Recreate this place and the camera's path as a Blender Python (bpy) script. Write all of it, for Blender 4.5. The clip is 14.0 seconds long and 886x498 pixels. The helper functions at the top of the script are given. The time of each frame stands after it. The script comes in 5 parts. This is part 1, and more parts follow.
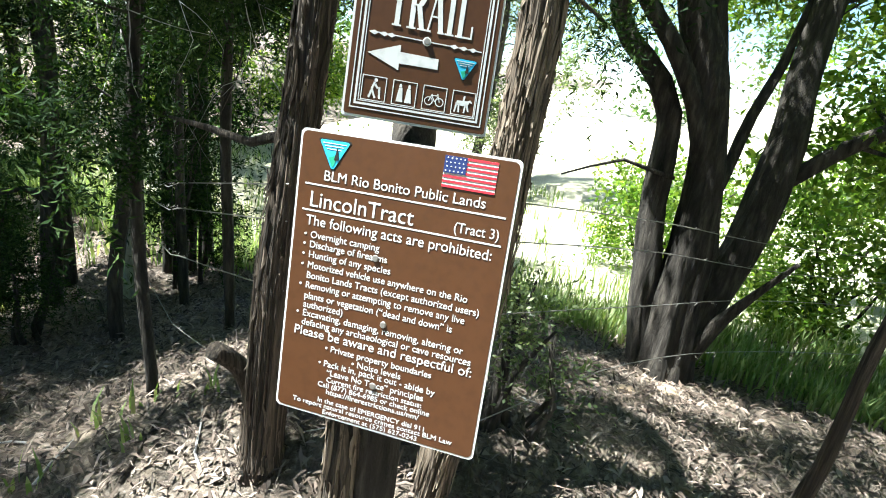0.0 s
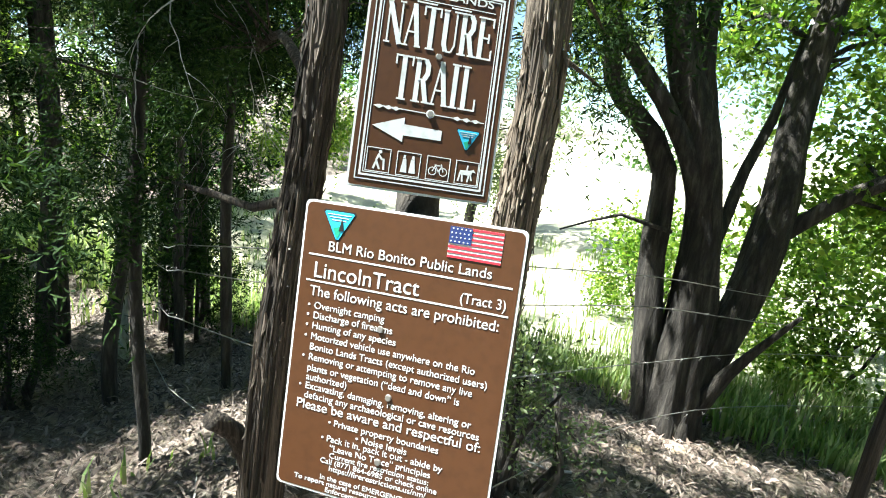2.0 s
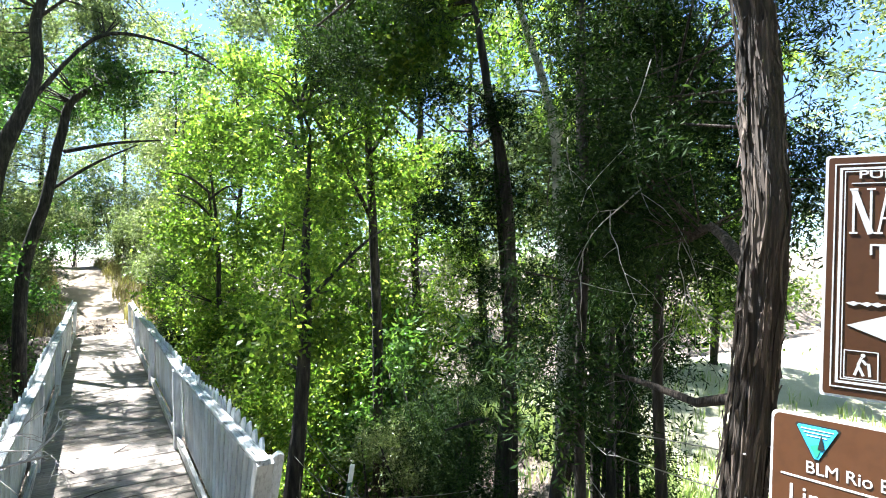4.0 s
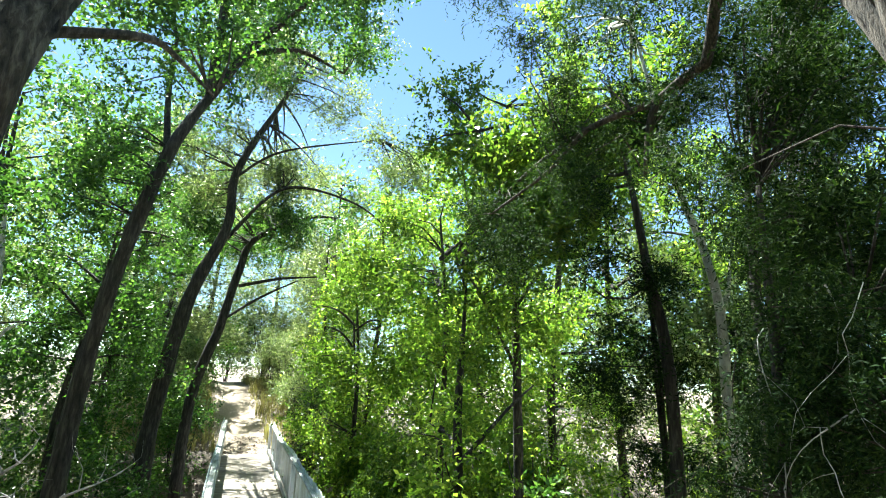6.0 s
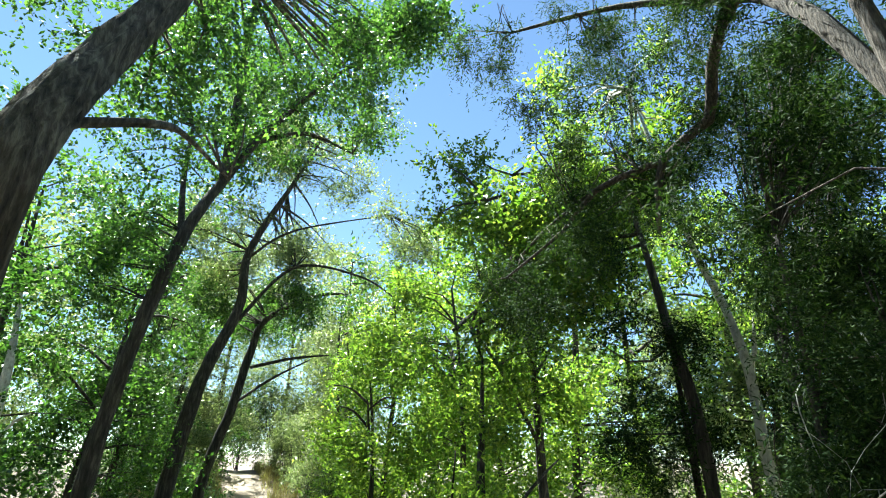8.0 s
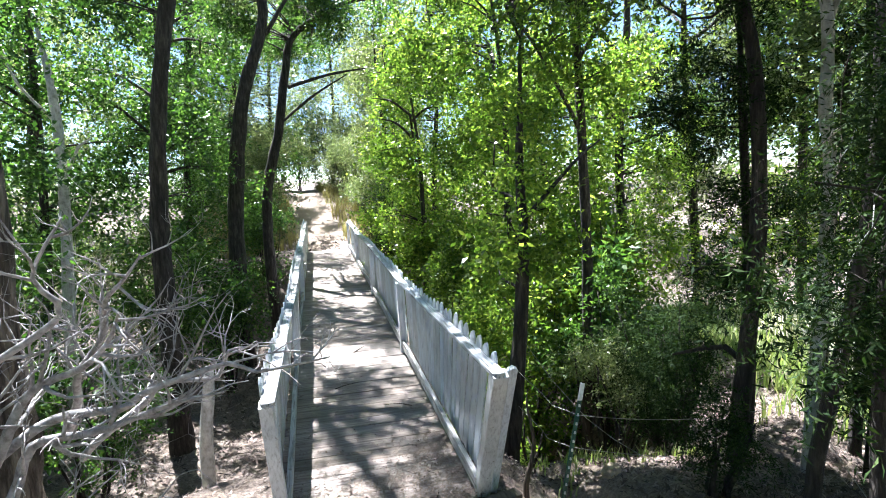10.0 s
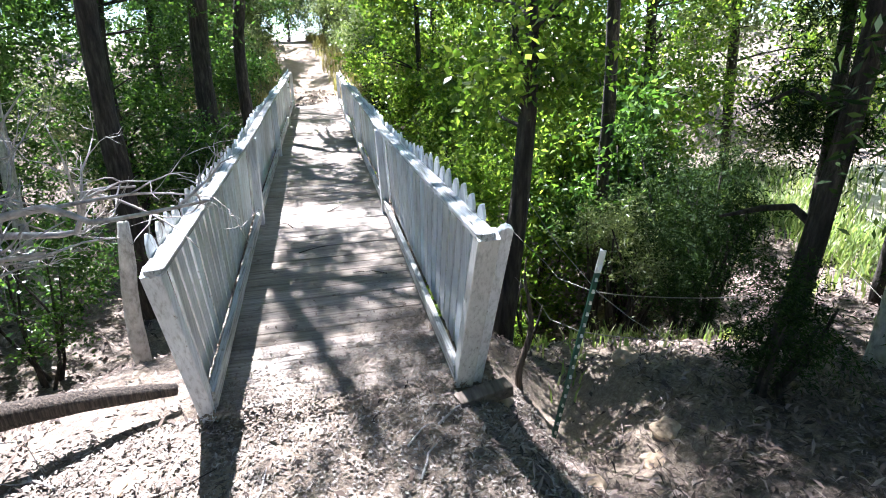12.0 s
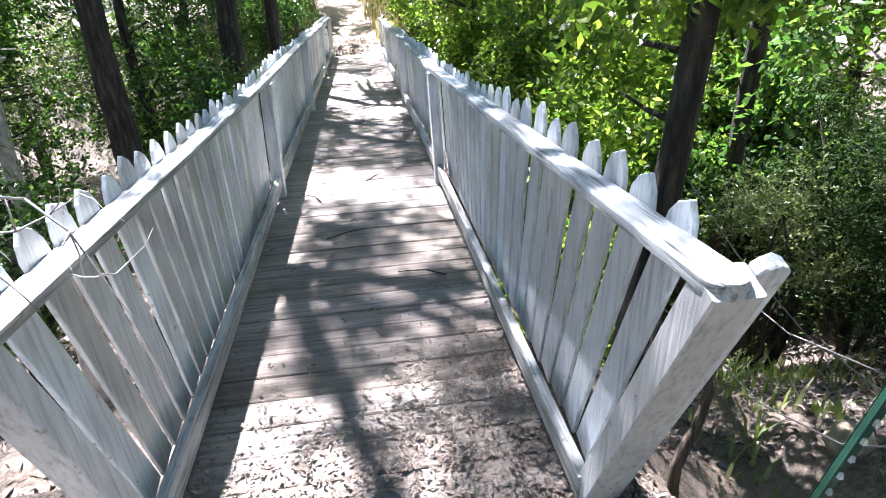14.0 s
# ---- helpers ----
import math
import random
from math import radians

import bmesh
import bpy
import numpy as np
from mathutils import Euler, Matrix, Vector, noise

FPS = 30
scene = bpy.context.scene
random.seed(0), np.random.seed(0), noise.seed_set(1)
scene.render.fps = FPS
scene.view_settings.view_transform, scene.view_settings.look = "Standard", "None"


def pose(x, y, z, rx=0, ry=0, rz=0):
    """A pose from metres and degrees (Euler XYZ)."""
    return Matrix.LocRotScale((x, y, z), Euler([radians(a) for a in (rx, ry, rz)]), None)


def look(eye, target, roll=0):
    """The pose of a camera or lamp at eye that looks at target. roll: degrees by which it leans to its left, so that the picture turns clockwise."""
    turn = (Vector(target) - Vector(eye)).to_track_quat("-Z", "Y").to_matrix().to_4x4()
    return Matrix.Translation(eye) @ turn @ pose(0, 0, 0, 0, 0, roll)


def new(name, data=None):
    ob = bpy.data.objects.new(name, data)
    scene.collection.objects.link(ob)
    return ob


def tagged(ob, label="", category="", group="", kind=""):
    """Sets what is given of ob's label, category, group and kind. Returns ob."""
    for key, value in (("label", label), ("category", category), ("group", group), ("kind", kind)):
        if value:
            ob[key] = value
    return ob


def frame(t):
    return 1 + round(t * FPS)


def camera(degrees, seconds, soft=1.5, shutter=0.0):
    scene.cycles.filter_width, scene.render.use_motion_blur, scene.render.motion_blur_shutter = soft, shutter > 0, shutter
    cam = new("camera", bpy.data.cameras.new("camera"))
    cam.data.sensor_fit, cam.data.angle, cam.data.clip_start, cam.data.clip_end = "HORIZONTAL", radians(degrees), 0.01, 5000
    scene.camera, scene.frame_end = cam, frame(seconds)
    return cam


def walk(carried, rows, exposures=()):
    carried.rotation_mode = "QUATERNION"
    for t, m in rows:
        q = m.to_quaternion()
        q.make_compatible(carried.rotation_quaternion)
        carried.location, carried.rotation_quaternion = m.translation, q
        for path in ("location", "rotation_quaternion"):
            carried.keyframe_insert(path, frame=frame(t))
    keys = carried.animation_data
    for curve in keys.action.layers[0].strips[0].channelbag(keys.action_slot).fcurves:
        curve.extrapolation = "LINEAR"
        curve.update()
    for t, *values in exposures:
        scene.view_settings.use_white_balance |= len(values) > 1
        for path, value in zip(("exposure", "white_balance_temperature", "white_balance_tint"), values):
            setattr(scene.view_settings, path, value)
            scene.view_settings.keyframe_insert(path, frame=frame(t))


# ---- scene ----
cam = camera(77.4, 14.0, 1.0)
PATH = [
    (0, (-0.037, -3.396, 1.831), (1.784, -2.883, 1.182), 8.2),
    (0.5, (-0.016, -3.380, 1.852), (1.832, -2.886, 1.268), 7.7),
    (1, (-0.012, -3.376, 1.851), (1.847, -2.896, 1.292), 7.9),
    (1.5, (-0.015, -3.377, 1.857), (1.852, -2.892, 1.329), 8.0),
    (2, (-0.025, -3.368, 1.866), (1.841, -2.831, 1.386), 7.4),
    (2.5, (-0.028, -3.346, 1.882), (1.796, -2.634, 1.472), 6.2),
    (3, (-0.080, -3.330, 1.917), (1.586, -2.271, 1.599), 3.7),
    (3.5, (-0.116, -3.336, 1.955), (1.237, -1.873, 1.788), -0.3),
    (4, (-0.117, -3.342, 1.947), (0.943, -1.646, 1.972), -0.0),
    (4.2, (-0.124, -3.354, 1.941), (0.855, -1.613, 2.034), 0.5),
    (6.3, (-0.437, -3.364, 2.253), (0.181, -1.530, 2.759), 2.9),
    (6.5, (-0.435, -3.359, 2.259), (0.170, -1.533, 2.805), 2.5),
    (7, (-0.423, -3.360, 2.267), (0.154, -1.560, 2.920), 2.1),
    (7.2, (-0.424, -3.357, 2.262), (0.152, -1.571, 2.954), 2.0),
    (8.1, (-0.424, -3.305, 2.180), (0.143, -1.521, 2.884), 1.1),
    (9.3, (-0.425, -3.183, 1.989), (0.109, -1.268, 2.206), -0.8),
    (9.5, (-0.415, -3.171, 1.990), (0.098, -1.240, 2.079), -1.5),
    (10, (-0.279, -3.126, 1.951), (0.161, -1.193, 1.687), -2.2),
    (10.5, (-0.112, -2.900, 1.834), (0.245, -1.006, 1.298), -1.8),
    (11, (-0.043, -2.704, 1.741), (0.270, -0.838, 1.091), -1.5),
    (11.5, (0.020, -2.516, 1.648), (0.316, -0.670, 0.939), -1.4),
    (12, (0.060, -2.278, 1.583), (0.445, -0.452, 0.863), -1.5),
    (12.5, (0.114, -2.085, 1.510), (0.601, -0.288, 0.777), -4.0),
    (13, (0.147, -1.775, 1.416), (0.577, 0.020, 0.650), -3.8),
    (13.5, (0.146, -1.425, 1.344), (0.454, 0.359, 0.494), -3.6),
    (14, (0.100, -1.092, 1.312), (0.322, 0.704, 0.460), -2.6),
]
walk(cam, [(t, look(eye, target, roll)) for t, eye, target, roll in PATH],
     [(0.0, 2.75, 5950, -2), (2.0, 2.85, 5950, -2), (2.5, 3.0, 5950, 0), (3.2, 3.3, 5900, 5), (4.2, 3.05, 5850, 8), (6.3, 2.85, 6150, -6), (7.2, 2.7, 6150, -6), (9.3, 2.8, 5850, 4), (10.5, 3.05, 5700, 15), (12.0, 3.1, 5700, 15), (13.0, 3.25, 5700, 16), (14.0, 3.3, 5750, 19)])

# ---- sky and sun ----
SUN = Vector((-0.15, 0.52, 1.0)).normalized()
world = bpy.data.worlds.new("sky")
scene.world = world
world.use_nodes = True
wt = world.node_tree
sky = wt.nodes.new("ShaderNodeTexSky")
sky.sky_type, sky.sun_disc = "NISHITA", False
sky.altitude, sky.dust_density, sky.ozone_density, sky.air_density = 1700, 0.1, 0.0, 0.75
sky.sun_elevation = math.asin(SUN.z)
sky.sun_rotation = math.atan2(SUN.x, SUN.y)
wt.links.new(sky.outputs[0], wt.nodes["Background"].inputs[0])
wt.nodes["Background"].inputs[1].default_value = 0.05
sun = new("sun", bpy.data.lights.new("sun", "SUN"))
sun.data.energy, sun.data.angle, sun.data.color = 5.0, radians(0.6), (1.0, 0.96, 0.9)
sun.matrix_world = look((0, 0, 30), Vector((0, 0, 30)) - SUN)


# ---- materials ----
def material(name):
    m = bpy.data.materials.new(name)
    m.use_nodes = True
    nt = m.node_tree
    return m, nt, nt.nodes["Principled BSDF"]


def add(nt, kind, **values):
    n = nt.nodes.new(kind)
    for key, value in values.items():
        if key in n.inputs:
            n.inputs[key].default_value = value
    return n


def ramp(nt, fac, stops):
    r = nt.nodes.new("ShaderNodeValToRGB")
    el = r.color_ramp.elements
    while len(el) < len(stops):
        el.new(0.5)
    for e, (p, c) in zip(el, stops):
        e.position, e.color = p, (*c, 1)
    nt.links.new(fac, r.inputs[0])
    return r.outputs[0]


def mapped(nt, scale, coords="Object"):
    tc = nt.nodes.new("ShaderNodeTexCoord")
    mp = nt.nodes.new("ShaderNodeMapping")
    mp.inputs["Scale"].default_value = scale
    nt.links.new(tc.outputs[coords], mp.inputs[0])
    return mp.outputs[0]


def noise_tex(nt, vec, scale, detail=4, rough=0.6):
    n = nt.nodes.new("ShaderNodeTexNoise")
    n.inputs["Scale"].default_value = scale
    n.inputs["Detail"].default_value = detail
    n.inputs["Roughness"].default_value = rough
    nt.links.new(vec, n.inputs["Vector"])
    return n.outputs[0]


def mix_col(nt, a, b, fac, mode="MIX"):
    n = nt.nodes.new("ShaderNodeMix")
    n.data_type, n.blend_type = "RGBA", mode
    for sock, v in ((n.inputs[0], fac), (n.inputs[6], a), (n.inputs[7], b)):
        if isinstance(v, bpy.types.NodeSocket):
            nt.links.new(v, sock)
        else:
            sock.default_value = v if isinstance(v, float) else (*v, 1)
    return n.outputs[2]


def bump(nt, bsdf, height, strength, distance):
    b = nt.nodes.new("ShaderNodeBump")
    b.inputs["Strength"].default_value, b.inputs["Distance"].default_value = strength, distance
    nt.links.new(height, b.inputs["Height"])
    nt.links.new(b.outputs[0], bsdf.inputs["Normal"])


def random_of(nt, island=False):
    n = nt.nodes.new("ShaderNodeNewGeometry" if island else "ShaderNodeObjectInfo")
    return n.outputs["Random Per Island" if island else "Random"]


def grained(name, dark, mid, light, stretch, scale, rough=0.9, strength=0.6, distance=0.01, spots=None, piece=0.0):
    """Rough stuff with a grain, larger stains, and a small change from piece to piece."""
    m, nt, b = material(name)
    v = mapped(nt, stretch)
    fine = noise_tex(nt, v, scale, 6, 0.65)
    big = noise_tex(nt, mapped(nt, (1, 1, 1)), 2.3, 3, 0.5)
    c = ramp(nt, fine, [(0.30, dark), (0.5, mid), (0.72, light)])
    c = mix_col(nt, c, ramp(nt, big, [(0.35, (0.55, 0.55, 0.55)), (0.65, (1.15, 1.15, 1.15))]), 0.6, "MULTIPLY")
    if spots:
        s = noise_tex(nt, mapped(nt, (1, 1, 1)), spots[1], 5, 0.7)
        c = mix_col(nt, c, spots[0], ramp(nt, s, [(spots[2], (0, 0, 0)), (spots[2] + 0.08, (1, 1, 1))]))
    if piece:
        r = random_of(nt)
        c = mix_col(nt, c, ramp(nt, r, [(0.0, (1 - piece, 1 - 1.1 * piece, 1 - 1.4 * piece)), (0.5, (1.0, 1.0, 1.0)), (1.0, (1 + 0.6 * piece, 1 + 0.9 * piece, 1 + 1.1 * piece))]), 1.0, "MULTIPLY")
    nt.links.new(c, b.inputs["Base Color"])
    b.inputs["Roughness"].default_value = rough
    bump(nt, b, fine, strength, distance)
    return m


def plain(name, color, rough=0.6, metal=0.0):
    m, nt, b = material(name)
    n = noise_tex(nt, mapped(nt, (1, 1, 1)), 40, 3)
    c = mix_col(nt, color, tuple(0.72 * v for v in color), ramp(nt, n, [(0.45, (0, 0, 0)), (0.7, (0.6, 0.6, 0.6))]))
    nt.links.new(c, b.inputs["Base Color"])
    b.inputs["Roughness"].default_value, b.inputs["Metallic"].default_value = rough, metal
    return m


def leafy(name, a, b_, c_, glow=0.5, rough=0.5):
    """Leaves that let some light through; the hue changes from leaf to leaf and from bough to bough."""
    m, nt, b = material(name)
    c = ramp(nt, random_of(nt, True), [(0.0, a), (0.55, b_), (1.0, c_)])
    c = mix_col(nt, c, ramp(nt, random_of(nt), [(0.0, (0.7, 0.75, 0.7)), (1.0, (1.25, 1.2, 1.1))]), 1.0, "MULTIPLY")
    nt.links.new(c, b.inputs["Base Color"])
    b.inputs["Roughness"].default_value = rough
    t = nt.nodes.new("ShaderNodeBsdfTranslucent")
    warm = mix_col(nt, c, (1.2, 1.3, 0.6), 1.0, "MULTIPLY")
    nt.links.new(warm, t.inputs[0])
    mx = nt.nodes.new("ShaderNodeMixShader")
    mx.inputs[0].default_value = glow
    nt.links.new(b.outputs[0], mx.inputs[1])
    nt.links.new(t.outputs[0], mx.inputs[2])
    nt.links.new(mx.outputs[0], nt.nodes["Material Output"].inputs[0])
    return m


# Furrowed bark lightened for the sunlit leaning cottonwood, with deeper relief
FURROW = grained("sunlit_deep_furrowed_bark", (0.016, 0.012, 0.009), (0.1, 0.08, 0.062), (0.32, 0.27, 0.21), (7, 7, 1.2), 3.0, 0.95, 1.0, 0.06)
BARK = grained("furrowed_bark", (0.0084, 0.00648, 0.00525), (0.0366, 0.0292, 0.0242), (0.107, 0.0893, 0.0735), (9, 9, 1.6), 3.2, 0.95, 1.0, 0.03)
# One juniper bark in two tones: CEDAR darkened for shade, TANBARK lighter for sun
CEDAR = grained("shaggy_bark", (0.009, 0.00675, 0.00525), (0.0638, 0.0465, 0.0353), (0.195, 0.15, 0.116), (30, 30, 1.0), 3.2, 0.95, 1.0, 0.03)
TANBARK = grained("tan_shaggy_bark", (0.0225, 0.0165, 0.012), (0.15, 0.112, 0.0825), (0.352, 0.277, 0.21), (30, 30, 1.0), 3.2, 0.95, 1.0, 0.03)
PALE = grained("pale_bark", (0.22, 0.2, 0.17), (0.5, 0.47, 0.42), (0.7, 0.67, 0.62), (5, 5, 3), 5, 0.85, 0.5, 0.01)
DEAD = grained("grey_dead_wood", (0.17, 0.153, 0.145), (0.391, 0.365, 0.357), (0.578, 0.552, 0.544), (12, 12, 12), 2.5, 0.9, 0.5, 0.005)
PAINT = grained("weathered_white_paint", (0.4, 0.41, 0.42), (0.67, 0.69, 0.72), (0.76, 0.78, 0.81), (26, 26, 1.5), 2.8, 0.7, 0.8, 0.005,
                ((0.2, 0.18, 0.155), 19, 0.635), 0.16)
CAPWOOD = grained("bare_and_painted_cap_wood", (0.1, 0.09, 0.08), (0.48, 0.48, 0.475), (0.68, 0.68, 0.69), (30, 1.4, 30), 2.4, 0.8, 1.0, 0.007,
                  ((0.24, 0.22, 0.2), 9, 0.6), 0.15)
PLANK = grained("grey_deck_wood", (0.145, 0.112, 0.09), (0.29, 0.242, 0.207), (0.4, 0.346, 0.305), (1.2, 18, 18), 3, 0.9, 0.7, 0.006, ((0.128, 0.0975, 0.0788), 7, 0.6), 0.14)
BEAM = grained("dark_beam", (0.06, 0.05, 0.04), (0.14, 0.11, 0.09), (0.22, 0.18, 0.15), (14, 2, 14), 3, 0.95, 0.5, 0.006)
STONE = grained("tan_rock", (0.2, 0.14, 0.09), (0.38, 0.28, 0.19), (0.5, 0.4, 0.3), (6, 6, 6), 3, 0.95, 0.6, 0.01)
BROWN = plain("brown_sign_sheet", (0.072, 0.028, 0.0105), 0.34)
WHITE = plain("white_sign_ink", (0.66, 0.66, 0.67), 0.4)
BLUE = plain("sky_blue_ink", (0.06, 0.42, 0.68), 0.4)
NAVY = plain("navy_ink", (0.02, 0.035, 0.14), 0.4)
RED = plain("red_ink", (0.55, 0.03, 0.05), 0.4)
GREEN = plain("green_ink", (0.04, 0.33, 0.2), 0.4)
BLACK = plain("black_ink", (0.012, 0.012, 0.012), 0.5)
STEEL = plain("galvanised_wire", (0.32, 0.3, 0.28), 0.5, 0.7)
POSTGREEN = plain("green_post_paint", (0.025, 0.09, 0.06), 0.5)
POSTWHITE = plain("white_post_tip", (0.75, 0.76, 0.74), 0.5)
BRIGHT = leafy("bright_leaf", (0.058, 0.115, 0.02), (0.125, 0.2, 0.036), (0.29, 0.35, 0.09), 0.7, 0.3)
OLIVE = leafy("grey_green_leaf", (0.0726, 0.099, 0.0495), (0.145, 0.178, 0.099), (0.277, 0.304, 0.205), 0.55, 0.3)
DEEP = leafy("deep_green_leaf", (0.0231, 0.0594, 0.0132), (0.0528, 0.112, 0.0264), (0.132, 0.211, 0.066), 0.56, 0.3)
JUNIPER = leafy("juniper_scale_leaf", (0.00792, 0.0198, 0.00594), (0.0211, 0.0429, 0.0132), (0.0561, 0.0858, 0.0297), 0.3, 0.75)
JUNIPER.node_tree.nodes["Principled BSDF"].inputs["Specular IOR Level"].default_value = 0.12
GRASS = leafy("meadow_grass", (0.128, 0.192, 0.064), (0.24, 0.304, 0.128), (0.4, 0.4, 0.256), 0.45, 0.7)
DRYGRASS = leafy("dry_grass", (0.176, 0.144, 0.072), (0.272, 0.232, 0.12), (0.36, 0.32, 0.176), 0.35, 0.8)


def litter_material():
    m, nt, b = material("dry_leaf_litter")
    c = ramp(nt, random_of(nt, True), [(0.0, (0.025, 0.0164, 0.0125)), (0.4, (0.0998, 0.0692, 0.053)), (0.75, (0.208, 0.153, 0.125)), (1.0, (0.349, 0.275, 0.236))])
    nt.links.new(c, b.inputs["Base Color"])
    b.inputs["Roughness"].default_value = 0.8
    return m


LITTER = litter_material()


def strip_material(name, dark, mid, light):
    m, nt, b = material(name)
    c = ramp(nt, random_of(nt, True), [(0.0, dark), (0.5, mid), (1.0, light)])
    fine = noise_tex(nt, mapped(nt, (60, 60, 4)), 4, 4, 0.6)
    c = mix_col(nt, c, ramp(nt, fine, [(0.3, (0.5, 0.5, 0.5)), (0.7, (1.2, 1.2, 1.2))]), 1.0, "MULTIPLY")
    nt.links.new(c, b.inputs["Base Color"])
    b.inputs["Roughness"].default_value = 0.9
    return m


# Loose fibres follow suit: the brown ones are darkened for the shaded trunk
BROWNSTRIP = strip_material("shaded_brown_bark_fibre", (0.0225, 0.0165, 0.012), (0.075, 0.0547, 0.0413), (0.18, 0.135, 0.105))
# Trodden path litter, paled to make up for sun patches the canopy blocks
TRODDEN = strip_material("sunlit_trodden_leaf_crumb", (0.1, 0.08, 0.065), (0.26, 0.22, 0.19), (0.45, 0.4, 0.355))
TANSTRIP = strip_material("tan_bark_fibre", (0.06, 0.045, 0.0338), (0.173, 0.128, 0.0938), (0.315, 0.247, 0.188))
CRUMBS = grained("fine_brown_crumbs", (0.1, 0.075, 0.055), (0.24, 0.19, 0.15), (0.42, 0.35, 0.29), (40, 40, 40), 3, 0.9, 0.2, 0.003)


def ground_material():
    m, nt, b = material("soil_and_litter")
    v = mapped(nt, (1, 1, 1))
    fine = noise_tex(nt, v, 46, 8, 0.75)
    mid = noise_tex(nt, v, 6, 5, 0.65)
    big = noise_tex(nt, v, 0.7, 4, 0.55)
    litter = ramp(nt, fine, [(0.3, (0.035, 0.026, 0.02)), (0.5, (0.14, 0.11, 0.09)), (0.68, (0.32, 0.275, 0.235))])
    sand = ramp(nt, fine, [(0.3, (0.2, 0.145, 0.105)), (0.7, (0.45, 0.37, 0.29))])
    c = mix_col(nt, litter, sand, ramp(nt, mid, [(0.5, (0, 0, 0)), (0.64, (0.85, 0.85, 0.85))]))
    grass = ramp(nt, fine, [(0.3, (0.36, 0.34, 0.22)), (0.7, (0.62, 0.58, 0.45))])
    attr = nt.nodes.new("ShaderNodeAttribute")
    attr.attribute_name = "green"
    g = mix_col(nt, c, grass, attr.outputs["Fac"])
    attr2 = nt.nodes.new("ShaderNodeAttribute")
    attr2.attribute_name = "bare"
    g = mix_col(nt, g, sand, attr2.outputs["Fac"])
    g = mix_col(nt, g, ramp(nt, big, [(0.3, (0.75, 0.75, 0.75)), (0.7, (1.15, 1.12, 1.08))]), 1.0, "MULTIPLY")
    nt.links.new(g, b.inputs["Base Color"])
    b.inputs["Roughness"].default_value = 0.95
    bump(nt, b, fine, 0.9, 0.03)
    return m


SOIL = ground_material()


# ---- mesh helpers ----
class Geo:
    """Vertices and faces gathered into one mesh."""

    def __init__(self):
        self.v, self.f = [], []

    def quad_box(self, c, size, m=None, taper=1.0):
        x, y, z = (s / 2 for s in size)
        base = len(self.v)
        for sx, sy, sz in ((-1, -1, -1), (1, -1, -1), (1, 1, -1), (-1, 1, -1), (-1, -1, 1), (1, -1, 1), (1, 1, 1), (-1, 1, 1)):
            k = taper if sz > 0 else 1.0
            p = Vector((c[0] + sx * x * k, c[1] + sy * y * k, c[2] + sz * z))
            self.v.append(tuple(m @ p if m else p))
        for f in ((0, 3, 2, 1), (4, 5, 6, 7), (0, 1, 5, 4), (1, 2, 6, 5), (2, 3, 7, 6), (3, 0, 4, 7)):
            self.f.append(tuple(base + i for i in f))

    def tube(self, pts, radii, seg=8, rough=0.0, ridges=0.0, step=0.12):
        """A bent, tapering, uneven round stem through the points."""
        pts = [Vector(p) for p in pts]
        fine, rad = [], []
        n = len(pts)
        for i in range(n - 1):
            p0, p1, p2, p3 = pts[max(i - 1, 0)], pts[i], pts[i + 1], pts[min(i + 2, n - 1)]
            k = max(1, min(24, int((p2 - p1).length / step)))
            for j in range(k):
                t = j / k
                q = 0.5 * (2 * p1 + (p2 - p0) * t + (2 * p0 - 5 * p1 + 4 * p2 - p3) * t * t + (3 * p1 - p0 - 3 * p2 + p3) * t ** 3)
                fine.append(q)
                rad.append(radii[i] + (radii[i + 1] - radii[i]) * t)
        fine.append(pts[-1])
        rad.append(radii[-1])
        base = len(self.v)
        side = None
        for i, (p, r) in enumerate(zip(fine, rad)):
            d = (fine[min(i + 1, len(fine) - 1)] - fine[max(i - 1, 0)]).normalized()
            if side is None:
                side = d.orthogonal().normalized()
            side = (side - d * side.dot(d)).normalized()
            up = d.cross(side)
            for s in range(seg):
                a = 2 * math.pi * s / seg
                out = math.cos(a) * side + math.sin(a) * up
                w = 1.0
                if rough:
                    w += rough * noise.noise(p * 3.1 + out * 2.0)
                if ridges:
                    w += ridges * (noise.noise(Vector((out.x * 5.5, out.y * 5.5, p.z * 1.3 + out.z * 3))) + 0.5 * noise.noise(Vector((out.x * 11, out.y * 11, p.z * 3))))
                self.v.append(tuple(p + out * r * w))
        for i in range(len(fine) - 1):
            for s in range(seg):
                a, b = base + i * seg + s, base + i * seg + (s + 1) % seg
                self.f.append((a, b, b + seg, a + seg))
        self.f.append(tuple(base + s for s in reversed(range(seg))))
        self.f.append(tuple(base + (len(fine) - 1) * seg + s for s in range(seg)))

    def mesh(self, name, smooth=False):
        me = bpy.data.meshes.new(name)
        me.from_pydata(self.v, [], self.f)
        me.update()
        if smooth:
            me.polygons.foreach_set("use_smooth", [True] * len(me.polygons))
        return me


